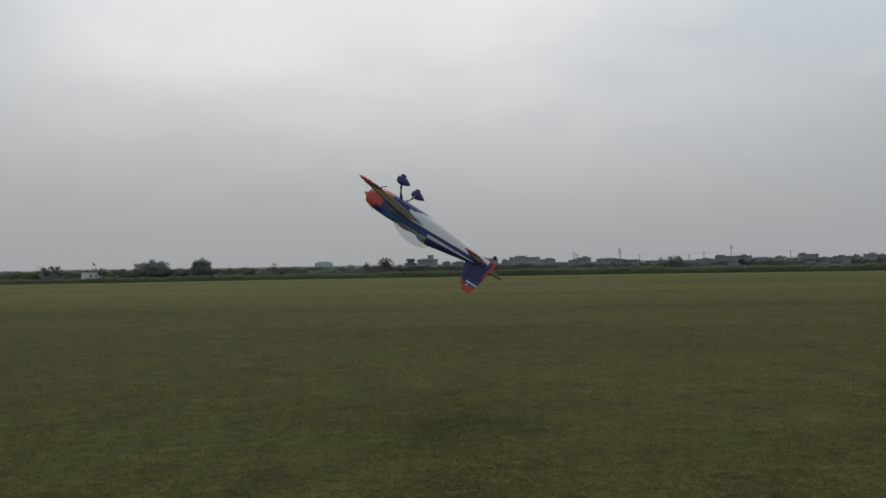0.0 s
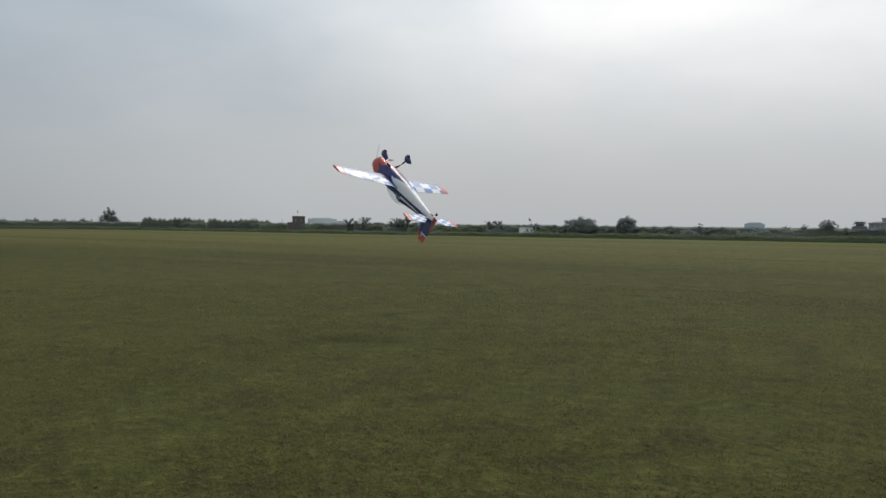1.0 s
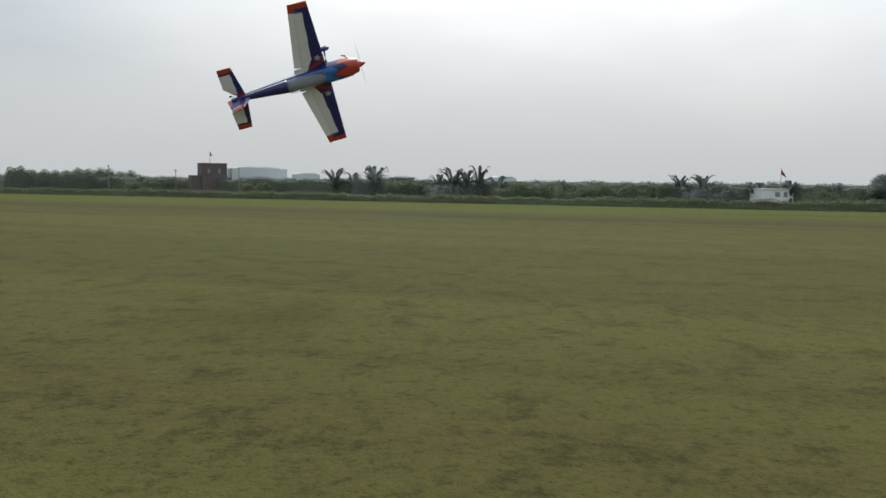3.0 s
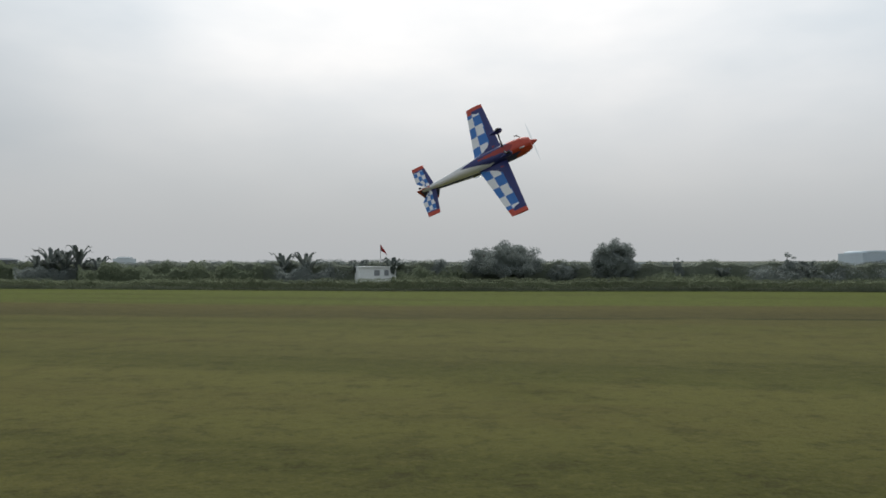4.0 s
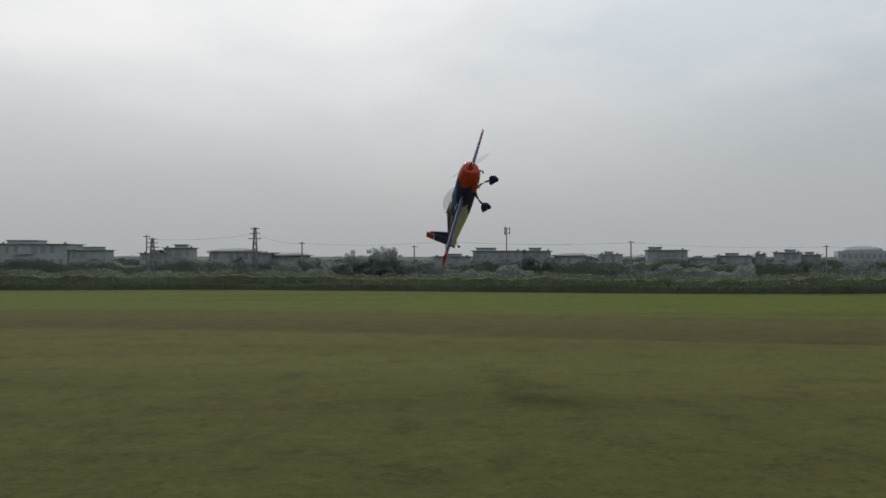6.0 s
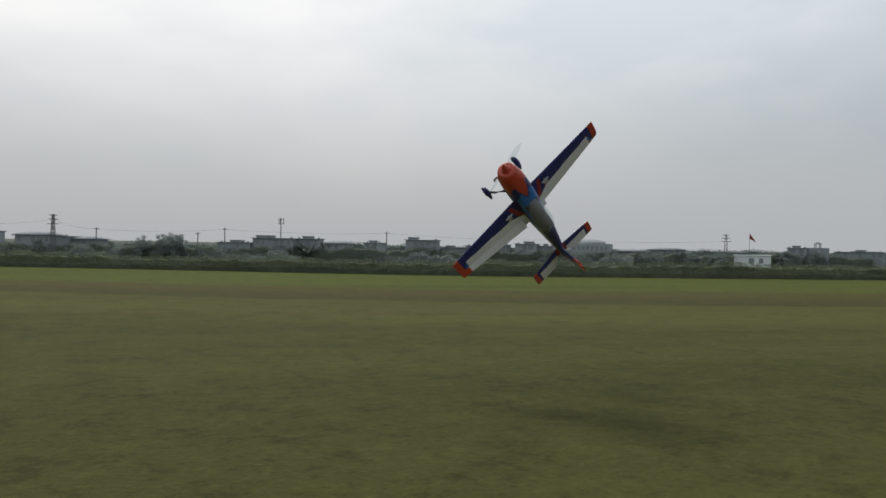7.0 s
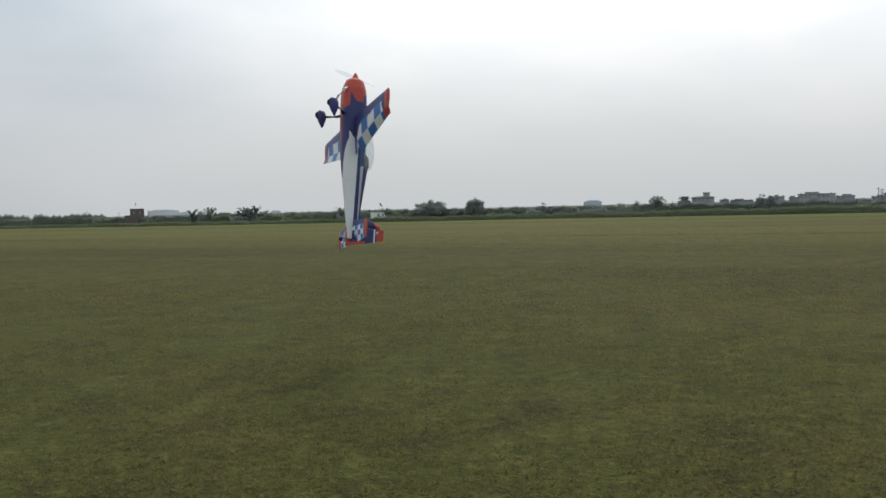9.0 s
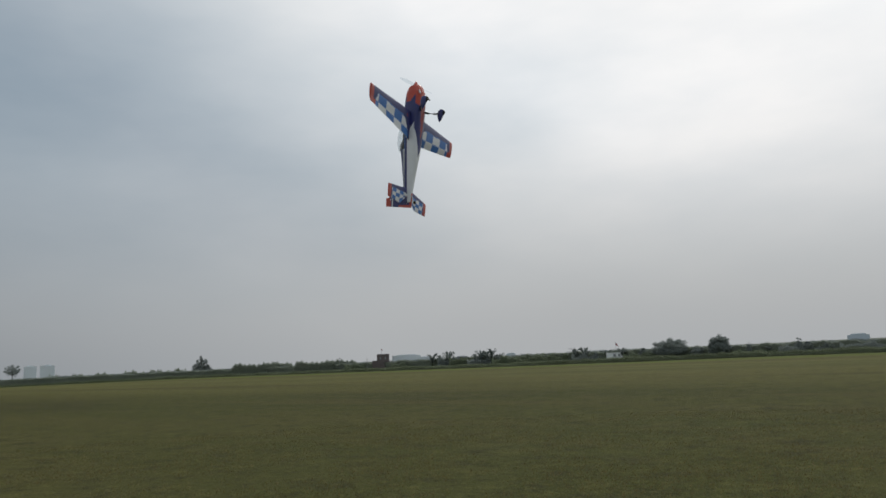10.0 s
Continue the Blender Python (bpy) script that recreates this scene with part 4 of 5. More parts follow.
def pylon(az, k, w, h):
    """A lattice pylon: four legs, braces and three pairs of arms."""
    p, _ = spot(az, k)
    root = new("pylon")
    root.matrix_world = Matrix.Translation(p) @ along(az)
    b = 0.05

    def at(sx, sy, t):
        r = b * (1 - 0.72 * t)
        return (sx * r, sy * r, h * t)
    cs = ((-1, -1), (1, -1), (1, 1), (-1, 1))
    for sx, sy in cs:
        bm = bmesh.new()
        tube(bm, [at(sx, sy, -0.01), at(sx, sy, 1)], [0.008, 0.006], 5)
        part("leg", bm, POLE, root)
    bm = bmesh.new()
    for i in range(9):
        t0, t1 = i / 9, (i + 1) / 9
        for a in range(4):
            s0, s1 = cs[a], cs[(a + 1) % 4]
            tube(bm, [at(*s0, t0), at(*s1, t1)], [0.0035, 0.0035], 4)
            tube(bm, [at(*s1, t0), at(*s0, t1)], [0.0035, 0.0035], 4)
    part("brace", bm, POLE, root)
    for t, e in ((0.8, 0.10), (0.89, 0.085), (0.97, 0.07)):
        bm = bmesh.new()
        box(bm, -e, e, -0.006, 0.006, h * t, h * t + 0.012)
        part("crossarm", bm, POLE, root)
    tagged(root, "grey steel lattice power pylon with crossarms", "pylon", "power pylons")


# the skyline, from the far left of the field to the far right
for az, w, h in ((-59.9, 2.7, 2.35), (-59.0, 2.5, 2.25), (-57.9, 2.2, 2.2), (-57.3, 1.7, 1.95), (-56.5, 2.3, 2.35), (-53.9, 1.7, 1.75), (-52.9, 1.9, 1.72)):
    far_tower(az, 1.081, w, h)
tree(-61.5, 1.036, 2.06, 1.98)
tree(-54.9, 1.0345, 1.66, 1.77, "spreading")
bushes(-50.7, 1.033, 5.03, 0.70)
bushes(-46.4, 1.0345, 4.50, 0.71)
tree(-43.2, 1.036, 1.94, 1.44, "pointed")
reeds(-39.0, 1.0345, 3.68, 0.79)
reeds(-34.5, 1.033, 3.52, 0.72)
reeds(-34.9, 1.033, 2.61, 0.64)
bushes(-32.1, 1.0345, 1.53, 0.46)
brick_tower(-30.5, 1.033, 0.88, 0.83)
far_block(-28.6, 1.072, 1.46, 0.76)
far_block(-27.2, 1.057, 0.54, 0.61)
pole(-33.5, 1.036, 0.02, 0.77)
pole(-31.5, 1.0345, 0.02, 0.66)
pole(-29.6, 1.0345, 0.02, 0.73)
bushes(-28.9, 1.0345, 1.15, 0.42)
banana(-26.7, 1.0345, 0.53, 0.73)
banana(-25.5, 1.0345, 0.63, 0.79)
bushes(-25.6, 1.036, 0.93, 0.66)
house(-24.5, 1.039, 0.50, 0.57, 1)
banana(-23.1, 1.0345, 0.55, 0.77)
banana(-22.3, 1.0337, 0.46, 0.80)
banana(-21.7, 1.0345, 0.42, 0.58)
banana(-22.7, 1.034, 0.50, 0.70)
banana(-23.5, 1.0345, 0.44, 0.60)
banana(-26.1, 1.034, 0.46, 0.62)
bushes(-24.2, 1.0337, 1.6, 0.55)
bushes(-20.3, 1.0337, 2.4, 0.50)
bushes(-17.6, 1.0337, 1.8, 0.47)
bushes(-22.7, 1.036, 1.79, 0.44)
far_block(-20.9, 1.0645, 0.44, 0.57)
bushes(-18.5, 1.0345, 2.38, 0.39)
banana(-16.2, 1.0345, 0.44, 0.63)
banana(-15.5, 1.0345, 0.45, 0.64)
bushes(-15.3, 1.036, 1.37, 0.43)
white_hut(-13.4, 1.03, 0.68, 0.37)
flag(-13.3, 1.0315, 0.02, 0.77)
banana(-13.9, 1.036, 0.34, 0.49)
banana(-12.9, 1.036, 0.36, 0.54)
tree(-11.4, 1.039, 0.40, 0.49)
bushes(-11.7, 1.0345, 1.25, 0.39)
tree(-11.5, 1.0405, 0.40, 0.49)
tree(-9.5, 1.036, 1.45, 0.81, "broad")
tree(-7.7, 1.0375, 0.60, 0.44)
tree(-6.2, 1.0353, 0.87, 0.83, "dense")
far_block(-5.0, 1.057, 0.44, 0.43)
tree(-4.3, 1.0375, 0.27, 0.51)
banana(-3.1, 1.0315, 0.28, 0.35)
tree(-1.2, 1.0337, 0.35, 0.55)
banana(-0.6, 1.033, 0.33, 0.46)
bushes(-3.4, 1.0315, 2.05, 0.28)
bushes(-0.6, 1.0375, 1.91, 0.41)
far_block(2.4, 1.0645, 0.67, 0.63)
tree(4.4, 1.0495, 0.44, 0.50)
tree(5.5, 1.045, 0.41, 0.56)
bushes(3.8, 1.036, 2.54, 0.40)
tree(7.0, 1.042, 0.61, 0.72, "umbrella")
tree(8.0, 1.0375, 0.23, 0.50)
pagoda(8.8, 1.042, 0.52, 0.69)
house(10.1, 1.042, 0.72, 0.70, 3)
block(10.3, 1.0435, 0.21, 0.79)
house(11.5, 1.0435, 0.29, 0.56, 1)
house(12.6, 1.045, 0.72, 0.54, 1)
tree(13.8, 1.045, 0.44, 0.68)
tree(14.4, 1.0345, 0.51, 0.62, "dense")
house(15.0, 1.0465, 0.34, 0.64, 2)
house(15.9, 1.0465, 0.30, 0.59, 1)
house(17.3, 1.045, 1.11, 0.70, 3)
house(19.0, 1.045, 0.55, 0.60, 2)
bushes(9.7, 1.0345, 2.00, 0.27)
banana(8.0, 1.033, 0.28, 0.34)
banana(13.3, 1.033, 0.31, 0.36)
banana(16.8, 1.033, 0.31, 0.33)
bushes(13.8, 1.0345, 2.33, 0.23)
pylon(21.1, 1.0375, 0.13, 0.73)
pole(20.9, 1.039, 0.02, 0.78)
house(20.9, 1.0465, 0.40, 0.55, 1)
house(21.7, 1.0465, 0.44, 0.64, 2)
house(23.5, 1.048, 0.98, 0.56, 1)
bushes(19.0, 1.036, 2.79, 0.28)
bushes(22.4, 1.033, 2.16, 0.25)
bushes(24.5, 1.039, 2.12, 0.39)
house(23.3, 1.0465, 0.67, 0.60, 2)
tree(23.7, 1.036, 0.29, 0.49)
pylon(24.2, 1.036, 0.10, 0.90)
pole(25.6, 1.0375, 0.02, 0.68)
house(25.0, 1.0465, 0.50, 0.53, 1)
tree(27.1, 1.042, 0.52, 0.54)
tree(28.0, 1.042, 0.74, 0.60, "broad")
tree(26.1, 1.0345, 0.20, 0.43)
tree(27.1, 1.0345, 0.20, 0.40)
tree(29.2, 1.0345, 0.21, 0.39)
pole(29.0, 1.039, 0.02, 0.63)
pole(30.0, 1.0345, 0.03, 0.72)
house(30.1, 1.0465, 0.60, 0.50, 1)
house(31.5, 1.0435, 0.80, 0.60, 3)
mast(31.8, 1.042, 0.03, 0.93)
house(32.7, 1.045, 0.47, 0.60, 2)
banana(32.8, 1.036, 0.38, 0.47)
house(33.7, 1.045, 0.48, 0.53, 2)
house(34.9, 1.0465, 0.32, 0.54, 2)
pole(35.6, 1.033, 0.03, 0.71)
house(36.7, 1.045, 0.65, 0.62, 2)
house(37.8, 1.0465, 0.44, 0.47, 1)
house(38.7, 1.0465, 0.57, 0.52, 2)
bushes(29.7, 1.039, 3.07, 0.33)
bushes(35.8, 1.039, 3.57, 0.35)
tree(39.0, 1.0345, 0.25, 0.37)
house(39.5, 1.048, 0.15, 0.55, 1)
house(40.3, 1.0465, 0.42, 0.58, 2)
house(41.0, 1.0465, 0.35, 0.54, 2)
pole(41.4, 1.0345, 0.03, 0.65)
dome_house(42.6, 1.045, 0.82, 0.65)
bushes(41.7, 1.0405, 2.77, 0.38)
tree(41.0, 1.0345, 0.24, 0.33)
house(44.0, 1.048, 0.66, 0.47, 1)
house(45.2, 1.048, 0.68, 0.52, 2)
tree(42.6, 1.0345, 0.37, 0.38, "dense")
tree(43.5, 1.0345, 0.79, 0.40)
tree(44.7, 1.0345, 0.62, 0.41, "dense")
tree(46.1, 1.0345, 0.49, 0.40, "dense")
tree(47.0, 1.0345, 0.60, 0.40)
pylon(47.3, 1.039, 0.09, 0.81)
white_hut(48.2, 1.03, 0.72, 0.38)
flag(48.1, 1.0315, 0.02, 0.83)
tree(49.4, 1.0345, 0.60, 0.47, "dense")
tree(50.3, 1.0345, 0.58, 0.48, "dense")
house(49.7, 1.045, 0.38, 0.60, 2)
gazebo(50.4, 1.0405, 0.15, 0.70)
house(51.8, 1.045, 1.00, 0.53, 2)
bushes(54.2, 1.0375, 4.57, 0.43)
house(52.3, 1.0465, 1.69, 0.50, 2)
pole(54.5, 1.036, 0.05, 0.89)
house(56.3, 1.0465, 1.96, 0.56, 2)
tree(59.1, 1.036, 1.63, 1.16, "umbrella")
tree(61.7, 1.033, 0.78, 0.80)
tree(63.6, 1.036, 2.14, 1.43, "umbrella")
tree(66.0, 1.0345, 0.44, 1.22)
bushes(63.5, 1.036, 4.62, 0.52)

for a0, k0, h0, a1, k1, h1 in ((21.1, 1.0375, 0.71, 24.2, 1.036, 0.80), (24.2, 1.036, 0.80, 25.6, 1.0375, 0.65), (25.6, 1.0375, 0.65, 30.0, 1.0345, 0.69),
                              (30.0, 1.0345, 0.69, 35.6, 1.033, 0.68), (35.6, 1.033, 0.68, 41.4, 1.0345, 0.62), (41.4, 1.0345, 0.62, 47.3, 1.039, 0.66)):
    cable(a0, k0, h0, a1, k1, h1)

# ------------------------------------------------------------------ the aeroplane
LEN = 0.6


def pt(s, y, z):
    """A point of the aeroplane: s from spinner tip to rudder, y to its left, z up, in lengths."""
    return Vector(((0.38 - s) * LEN, y * LEN, z * LEN))


PAINT = [ORANGE, NAVY, BLUE, WHITE, RED, SILVER, COCKPIT]
OR, NA, BL, WH, RE, SI, CO = range(7)


def foil(t):
    """Half thickness of the wing section at chord fraction t."""
    return 0.6 * (0.2969 * math.sqrt(t) - 0.126 * t - 0.3516 * t * t + 0.2843 * t ** 3 - 0.1036 * t ** 4)


def panel(name, parent, y0, y1, edges, t0, t1, paint, thick=1.0, zc=0.0, nspan=96, nchord=36):
    """A piece of wing between spans y0 and y1 and chord fractions t0 and t1; paint(top, t, y) gives the colour."""
    bm = bmesh.new()
    ts = [t0 + (t1 - t0) * (1 - math.cos(math.pi * i / nchord)) / 2 if t0 == 0 else t0 + (t1 - t0) * i / nchord for i in range(nchord + 1)]
    grid = {}
    for j in range(nspan + 1):
        y = y0 + (y1 - y0) * j / nspan
        le, te = edges(abs(y))
        for i, t in enumerate(ts):
            hz = max(0.0011, foil(min(t, 1)) * (te - le) * thick)
            for side in (1, -1):
                grid[i, j, side] = bm.verts.new(pt(le + (te - le) * t, y, zc + side * hz))

    def quad(a, b, c, d, m):
        try:
            f = bm.faces.new((a, b, c, d))
            f.material_index, f.smooth = m, True
        except ValueError:
            pass
    for j in range(nspan):
        ym = abs(y0 + (y1 - y0) * (j + 0.5) / nspan)
        for i in range(nchord):
            tm = (ts[i] + ts[i + 1]) / 2
            for side in (1, -1):
                quad(grid[i, j, side], grid[i + 1, j, side], grid[i + 1, j + 1, side], grid[i, j + 1, side], paint(side > 0, tm, ym))
        for i, tm in ((0, t0), (nchord, t1)):
            quad(grid[i, j, 1], grid[i, j, -1], grid[i, j + 1, -1], grid[i, j + 1, 1], paint(True, tm, ym))
    for j, ym in ((0, abs(y0)), (nspan, abs(y1))):
        for i in range(nchord):
            quad(grid[i, j, 1], grid[i + 1, j, 1], grid[i + 1, j, -1], grid[i, j, -1], paint(True, (ts[i] + ts[i + 1]) / 2, ym))
    bmesh.ops.recalc_face_normals(bm, faces=bm.faces)
    return part(name, bm, PAINT, parent)


def wing_edges(y):
    u = (y - 0.045) / 0.475
    return 0.267 + 0.008 * u, 0.497 - 0.092 * u


def wing_paint(top, t, y):
    u = (y - 0.045) / 0.475
    if u > 0.925 - 0.05 * (t > 0.72):
        return OR
    lead = 0.42 - 0.10 * u
    bend = u > 0.84 and t < 0.42 + (u - 0.84) * 7.5
    if top:
        if u < 0.20 and t < 0.62 - u * 1.2:
            return RE if (u * 3.0 + t * 0.5) % 0.34 < 0.15 and t > 0.05 else NA
        if bend and u > 0.86:
            return BL if abs(t - 0.42 - (u - 0.86) * 6.5) < 0.07 else NA
        return NA if t < lead else WH
    if u < 0.13 and 0.05 < t < 0.30 and (u * 2.4 + t * 0.6) % 0.4 < 0.10:
        return RE
    edge = max(lead - 0.02 + 0.75 * max(0.0, 1 - u / 0.2) ** 1.6, 0.42 + (u - 0.84) * 7.5 if u > 0.84 else 0)
    if t < edge:
        return BL if t > edge - 0.035 and u > 0.2 else NA
    col = int((u - 0.05) / 0.19)
    row = 1 if t > 0.71 else 0
    return BL if (col + row) % 2 else WH


def tail_edges(y):
    u = (y - 0.012) / 0.215
    return 0.850 + 0.036 * u, 0.985 - 0.004 * u


def elevator_edges(y):
    """The tailplane's outline with the inner corner cut away for the rudder, on the same hinge."""
    le, te = tail_edges(y)
    hinge = le + 0.452 * (te - le)
    te -= (te - hinge) * 0.85 * min(1.0, max(0.0, (0.088 - y) / 0.06))
    return (hinge - 0.452 * te) / 0.548, te


def tail_paint(top, t, y):
    u = (y - 0.012) / 0.215
    if u > 0.86:
        return OR
    if top:
        if u < 0.12:
            return RE
        return NA if t < 0.36 - 0.12 * u or u > 0.80 else WH
    if t < 0.30 - 0.1 * u or u > 0.82:
        return NA
    return BL if (int(u / 0.2) + int((t - 0.2) / 0.27)) % 2 else WH


def fuselage(root):
    st = [(0.050, 0.037, 0.038, -0.042), (0.054, 0.044, 0.046, -0.051), (0.075, 0.050, 0.053, -0.061), (0.11, 0.058, 0.060, -0.072), (0.16, 0.060, 0.064, -0.076),
          (0.22, 0.060, 0.066, -0.076), (0.28, 0.059, 0.066, -0.075), (0.34, 0.058, 0.060, -0.074), (0.42, 0.055, 0.056, -0.072), (0.50, 0.050, 0.052, -0.067),
          (0.58, 0.044, 0.050, -0.060), (0.68, 0.035, 0.046, -0.048), (0.78, 0.026, 0.042, -0.036), (0.88, 0.016, 0.036, -0.026), (0.955, 0.008, 0.030, -0.020)]
    xs = np.array([a[0] for a in st])
    ss = np.concatenate([np.linspace(0.05, 0.08, 6), np.linspace(0.09, 0.955, 130)])
    n = 76
    rings = []
    for s in ss:
        w, tp, bt = (float(np.interp(s, xs, [a[k] for a in st])) for k in (1, 2, 3))
        r = []
        for j in range(n):
            a = 2 * math.pi * (j + 0.5) / n
            c, q = math.cos(a), math.sin(a)
            e = float(np.interp(s, [0.05, 0.12, 0.25, 0.9], [0.95, 0.72, 0.62, 0.8]))
            yy = w * math.copysign(abs(c) ** e, c)
            zz = (tp if q > 0 else -bt) * math.copysign(abs(q) ** e, q)
            r.append(pt(s, yy, zz))
        rings.append(r)

    def color(i, j):
        s = (ss[i] + ss[min(i + 1, len(ss) - 1)]) / 2
        a = 2 * math.pi * (j + 1) / n
        up = math.sin(a)                       # 1 on the back, -1 on the belly
        zig = 0.028 * abs(((a * 6 / math.pi) % 2) - 1)
        if up > 0.35:                          # the back
            mid = abs(math.cos(a))
            if s < 0.09 + 0.07 * mid or mid < 0.62 * (1 - (s - 0.10) / 0.13):
                return OR
            if s < 0.18 + 0.06 * mid or (mid < 0.3 and s < 0.245 - mid * 0.2):
                return NA
            if mid < 0.62:
                return BL if s < 0.29 + 0.03 * (1 - mid) else (CO if s < 0.56 else NA)
            return BL if s < 0.60 and mid < 0.86 else NA
        if up > -0.45:                         # the flanks
            if s < 0.16 + 0.06 * up + zig:
                return OR
            if s < 0.24 + 0.09 * (up + 0.45):
                return NA
            if up > 0.12:
                return NA if s > 0.30 else BL
            return WH if s > 0.36 + 0.10 * (up + 0.45) or s > 0.5 else NA
        side = abs(math.cos(a))
        if s < 0.19 + 0.03 * side + zig:
            return OR
        if s > 0.62 - 0.24 * side:
            return WH
        return RE if side < 0.34 * (1 - (s - 0.2) / 0.3) and s < 0.47 else NA

    bm = bmesh.new()
    loft(bm, rings, color)
    part("fuselage", bm, PAINT, root, "orange nose, blue sides and white belly")
    # turtle deck behind the canopy
    bm = bmesh.new()
    rr = []
    for i in range(22):
        s = 0.555 + 0.325 * i / 21
        hz = 0.088 - 0.047 * (i / 21) ** 0.9
        w = float(np.interp(s, xs, [a[1] for a in st])) * 0.97
        zb = 0.03
        rr.append([pt(s, w * math.cos(math.pi * j / 12), zb + (hz - zb) * math.sin(math.pi * j / 12) ** 0.8) for j in range(13)] + [pt(s, 0, zb - 0.01)])
    loft(bm, rr, lambda i, j: SI if j in (0, 11) else NA)
    part("turtle_deck", bm, PAINT, root, "navy rear deck with a silver pinstripe")
    # cockpit tub and headrest under the canopy
    bm = bmesh.new()
    loft(bm, [[pt(s, 0.040, 0.050), pt(s, -0.040, 0.050), pt(s, -0.030, z), pt(s, 0.030, z)] for s, z in ((0.30, 0.066), (0.36, 0.072), (0.40, 0.064), (0.48, 0.064), (0.50, 0.082), (0.555, 0.084))])
    part("cockpit", bm, COCKPIT, root)
    bm = bmesh.new()
    rr = []
    for i in range(15):
        t = i / 14
        s = 0.285 + 0.272 * t
        hz = 0.050 + 0.074 * math.sin(math.pi * (0.04 + 0.72 * t)) ** 0.8
        w = 0.050 * (math.sin(math.pi * (0.06 + 0.62 * t)) ** 0.5)
        rr.append([pt(s, w * math.cos(math.pi * j / 14), 0.048 + (hz - 0.048) * math.sin(math.pi * j / 14) ** 0.85) for j in range(15)])
    loft(bm, rr, None, caps=False)
    ob = part("canopy", bm, CANOPY_GLASS, root, "clear bubble canopy")
    ob.visible_shadow = False


def fin_parts(root):
    def outline(pts, name, paint, label):
        bm = bmesh.new()
        ns, nz = 22, 26
        g = {}
        for i in range(nz + 1):
            v = i / nz
            z = pts[0][1] + (pts[1][1] - pts[0][1]) * v
            a = pts[0][0] + (pts[1][0] - pts[0][0]) * v
            b_ = pts[2][0] + (pts[3][0] - pts[2][0]) * v
            for k in range(ns + 1):
                u = k / ns
                s = a + (b_ - a) * u
                th = max(0.0012, pts[4] * math.sin(math.pi * min(1, 0.12 + u * 0.85)) if pts[5] else pts[4] * (1 - u * 0.85))
                for side in (1, -1):
                    g[i, k, side] = bm.verts.new(pt(s, side * th, z))
        for i in range(nz):
            for k in range(ns):
                m = paint((k + 0.5) / ns, (i + 0.5) / nz)
                for side in (1, -1):
                    f = bm.faces.new((g[i, k, side], g[i, k + 1, side], g[i + 1, k + 1, side], g[i + 1, k, side]))
                    f.material_index = m
            for k, m in ((0, paint(0, i / nz)), (ns, paint(1, i / nz))):
                f = bm.faces.new((g[i, k, 1], g[i, k, -1], g[i + 1, k, -1], g[i + 1, k, 1]))
                f.material_index = m
        for i in (0, nz):
            for k in range(ns):
                f = bm.faces.new((g[i, k, 1], g[i, k + 1, 1], g[i, k + 1, -1], g[i, k, -1]))
                f.material_index = paint(k / ns, i / nz)
        bmesh.ops.recalc_face_normals(bm, faces=bm.faces)
        return part(name, bm, PAINT, root, label)
    outline([(0.815, 0.030), (0.868, 0.168), (0.885, 0), (0.890, 0), 0.007, True], "fin", lambda u, v: OR if v > 0.86 - 0.1 * (1 - u) else NA, "navy fin with an orange tip")
    ru = outline([(0.889, -0.026), (0.893, 0.192), (0.997, 0), (0.952, 0), 0.0065, False], "rudder",
                 lambda u, v: OR if v > 0.84 - 0.04 * u or (u > 0.80 and v < 0.5) or v < 0.07 else (WH if 0.74 < v < 0.775 or (0.80 < v - 0.05 * u < 0.82) else NA), "navy rudder with orange edges")
    return ru


def gear(root):
    for side in (1, -1):
        bm = bmesh.new()
        tube(bm, [pt(0.262, side * 0.02, -0.070), pt(0.260, side * 0.05, -0.086), pt(0.256, side * 0.085, -0.118), pt(0.252, side * 0.105, -0.150)],
             [0.0085 * LEN, 0.0075 * LEN, 0.0065 * LEN, 0.006 * LEN], 10)
        leg = part("landing_gear_leg", bm, CARBON, root)
        bm = bmesh.new()
        rr = []
        for i in range(15):
            t = i / 14
            r = 0.026 * (math.sin(math.pi * min(1, t * 1.0) ** 0.62) ** 0.8) + 0.0015
            rr.append([pt(0.212 + 0.105 * t, side * 0.112 + 0.55 * r * math.cos(2 * math.pi * j / 14), -0.158 + r * math.sin(2 * math.pi * j / 14) + 0.008 * t) for j in range(14)])
        loft(bm, rr)
        part("wheel_pant", bm, NAVY, leg, "navy teardrop wheel fairing")
        bm = bmesh.new()
        rr = []
        for y, r in ((-0.008, 0.017), (-0.005, 0.021), (0.005, 0.021), (0.008, 0.017)):
            rr.append([pt(0.245 + r * math.cos(2 * math.pi * j / 18), side * 0.112 + y, -0.170 + r * math.sin(2 * math.pi * j / 18)) for j in range(18)])
        loft(bm, rr)
        part("tyre", bm, RUBBER, leg)
    bm = bmesh.new()
    tube(bm, [pt(0.90, 0, -0.022), pt(0.94, 0, -0.036), pt(0.962, 0, -0.050)], [0.003 * LEN, 0.003 * LEN, 0.003 * LEN], 6)
    tw = part("tail_strut", bm, STEEL, root)
    bm = bmesh.new()
    loft(bm, [[pt(0.962 + r * math.cos(2 * math.pi * j / 14), y, -0.052 + r * math.sin(2 * math.pi * j / 14)) for j in range(14)] for y, r in ((-0.004, 0.008), (-0.002, 0.011), (0.002, 0.011), (0.004, 0.008))])
    part("tail_wheel", bm, RUBBER, tw)


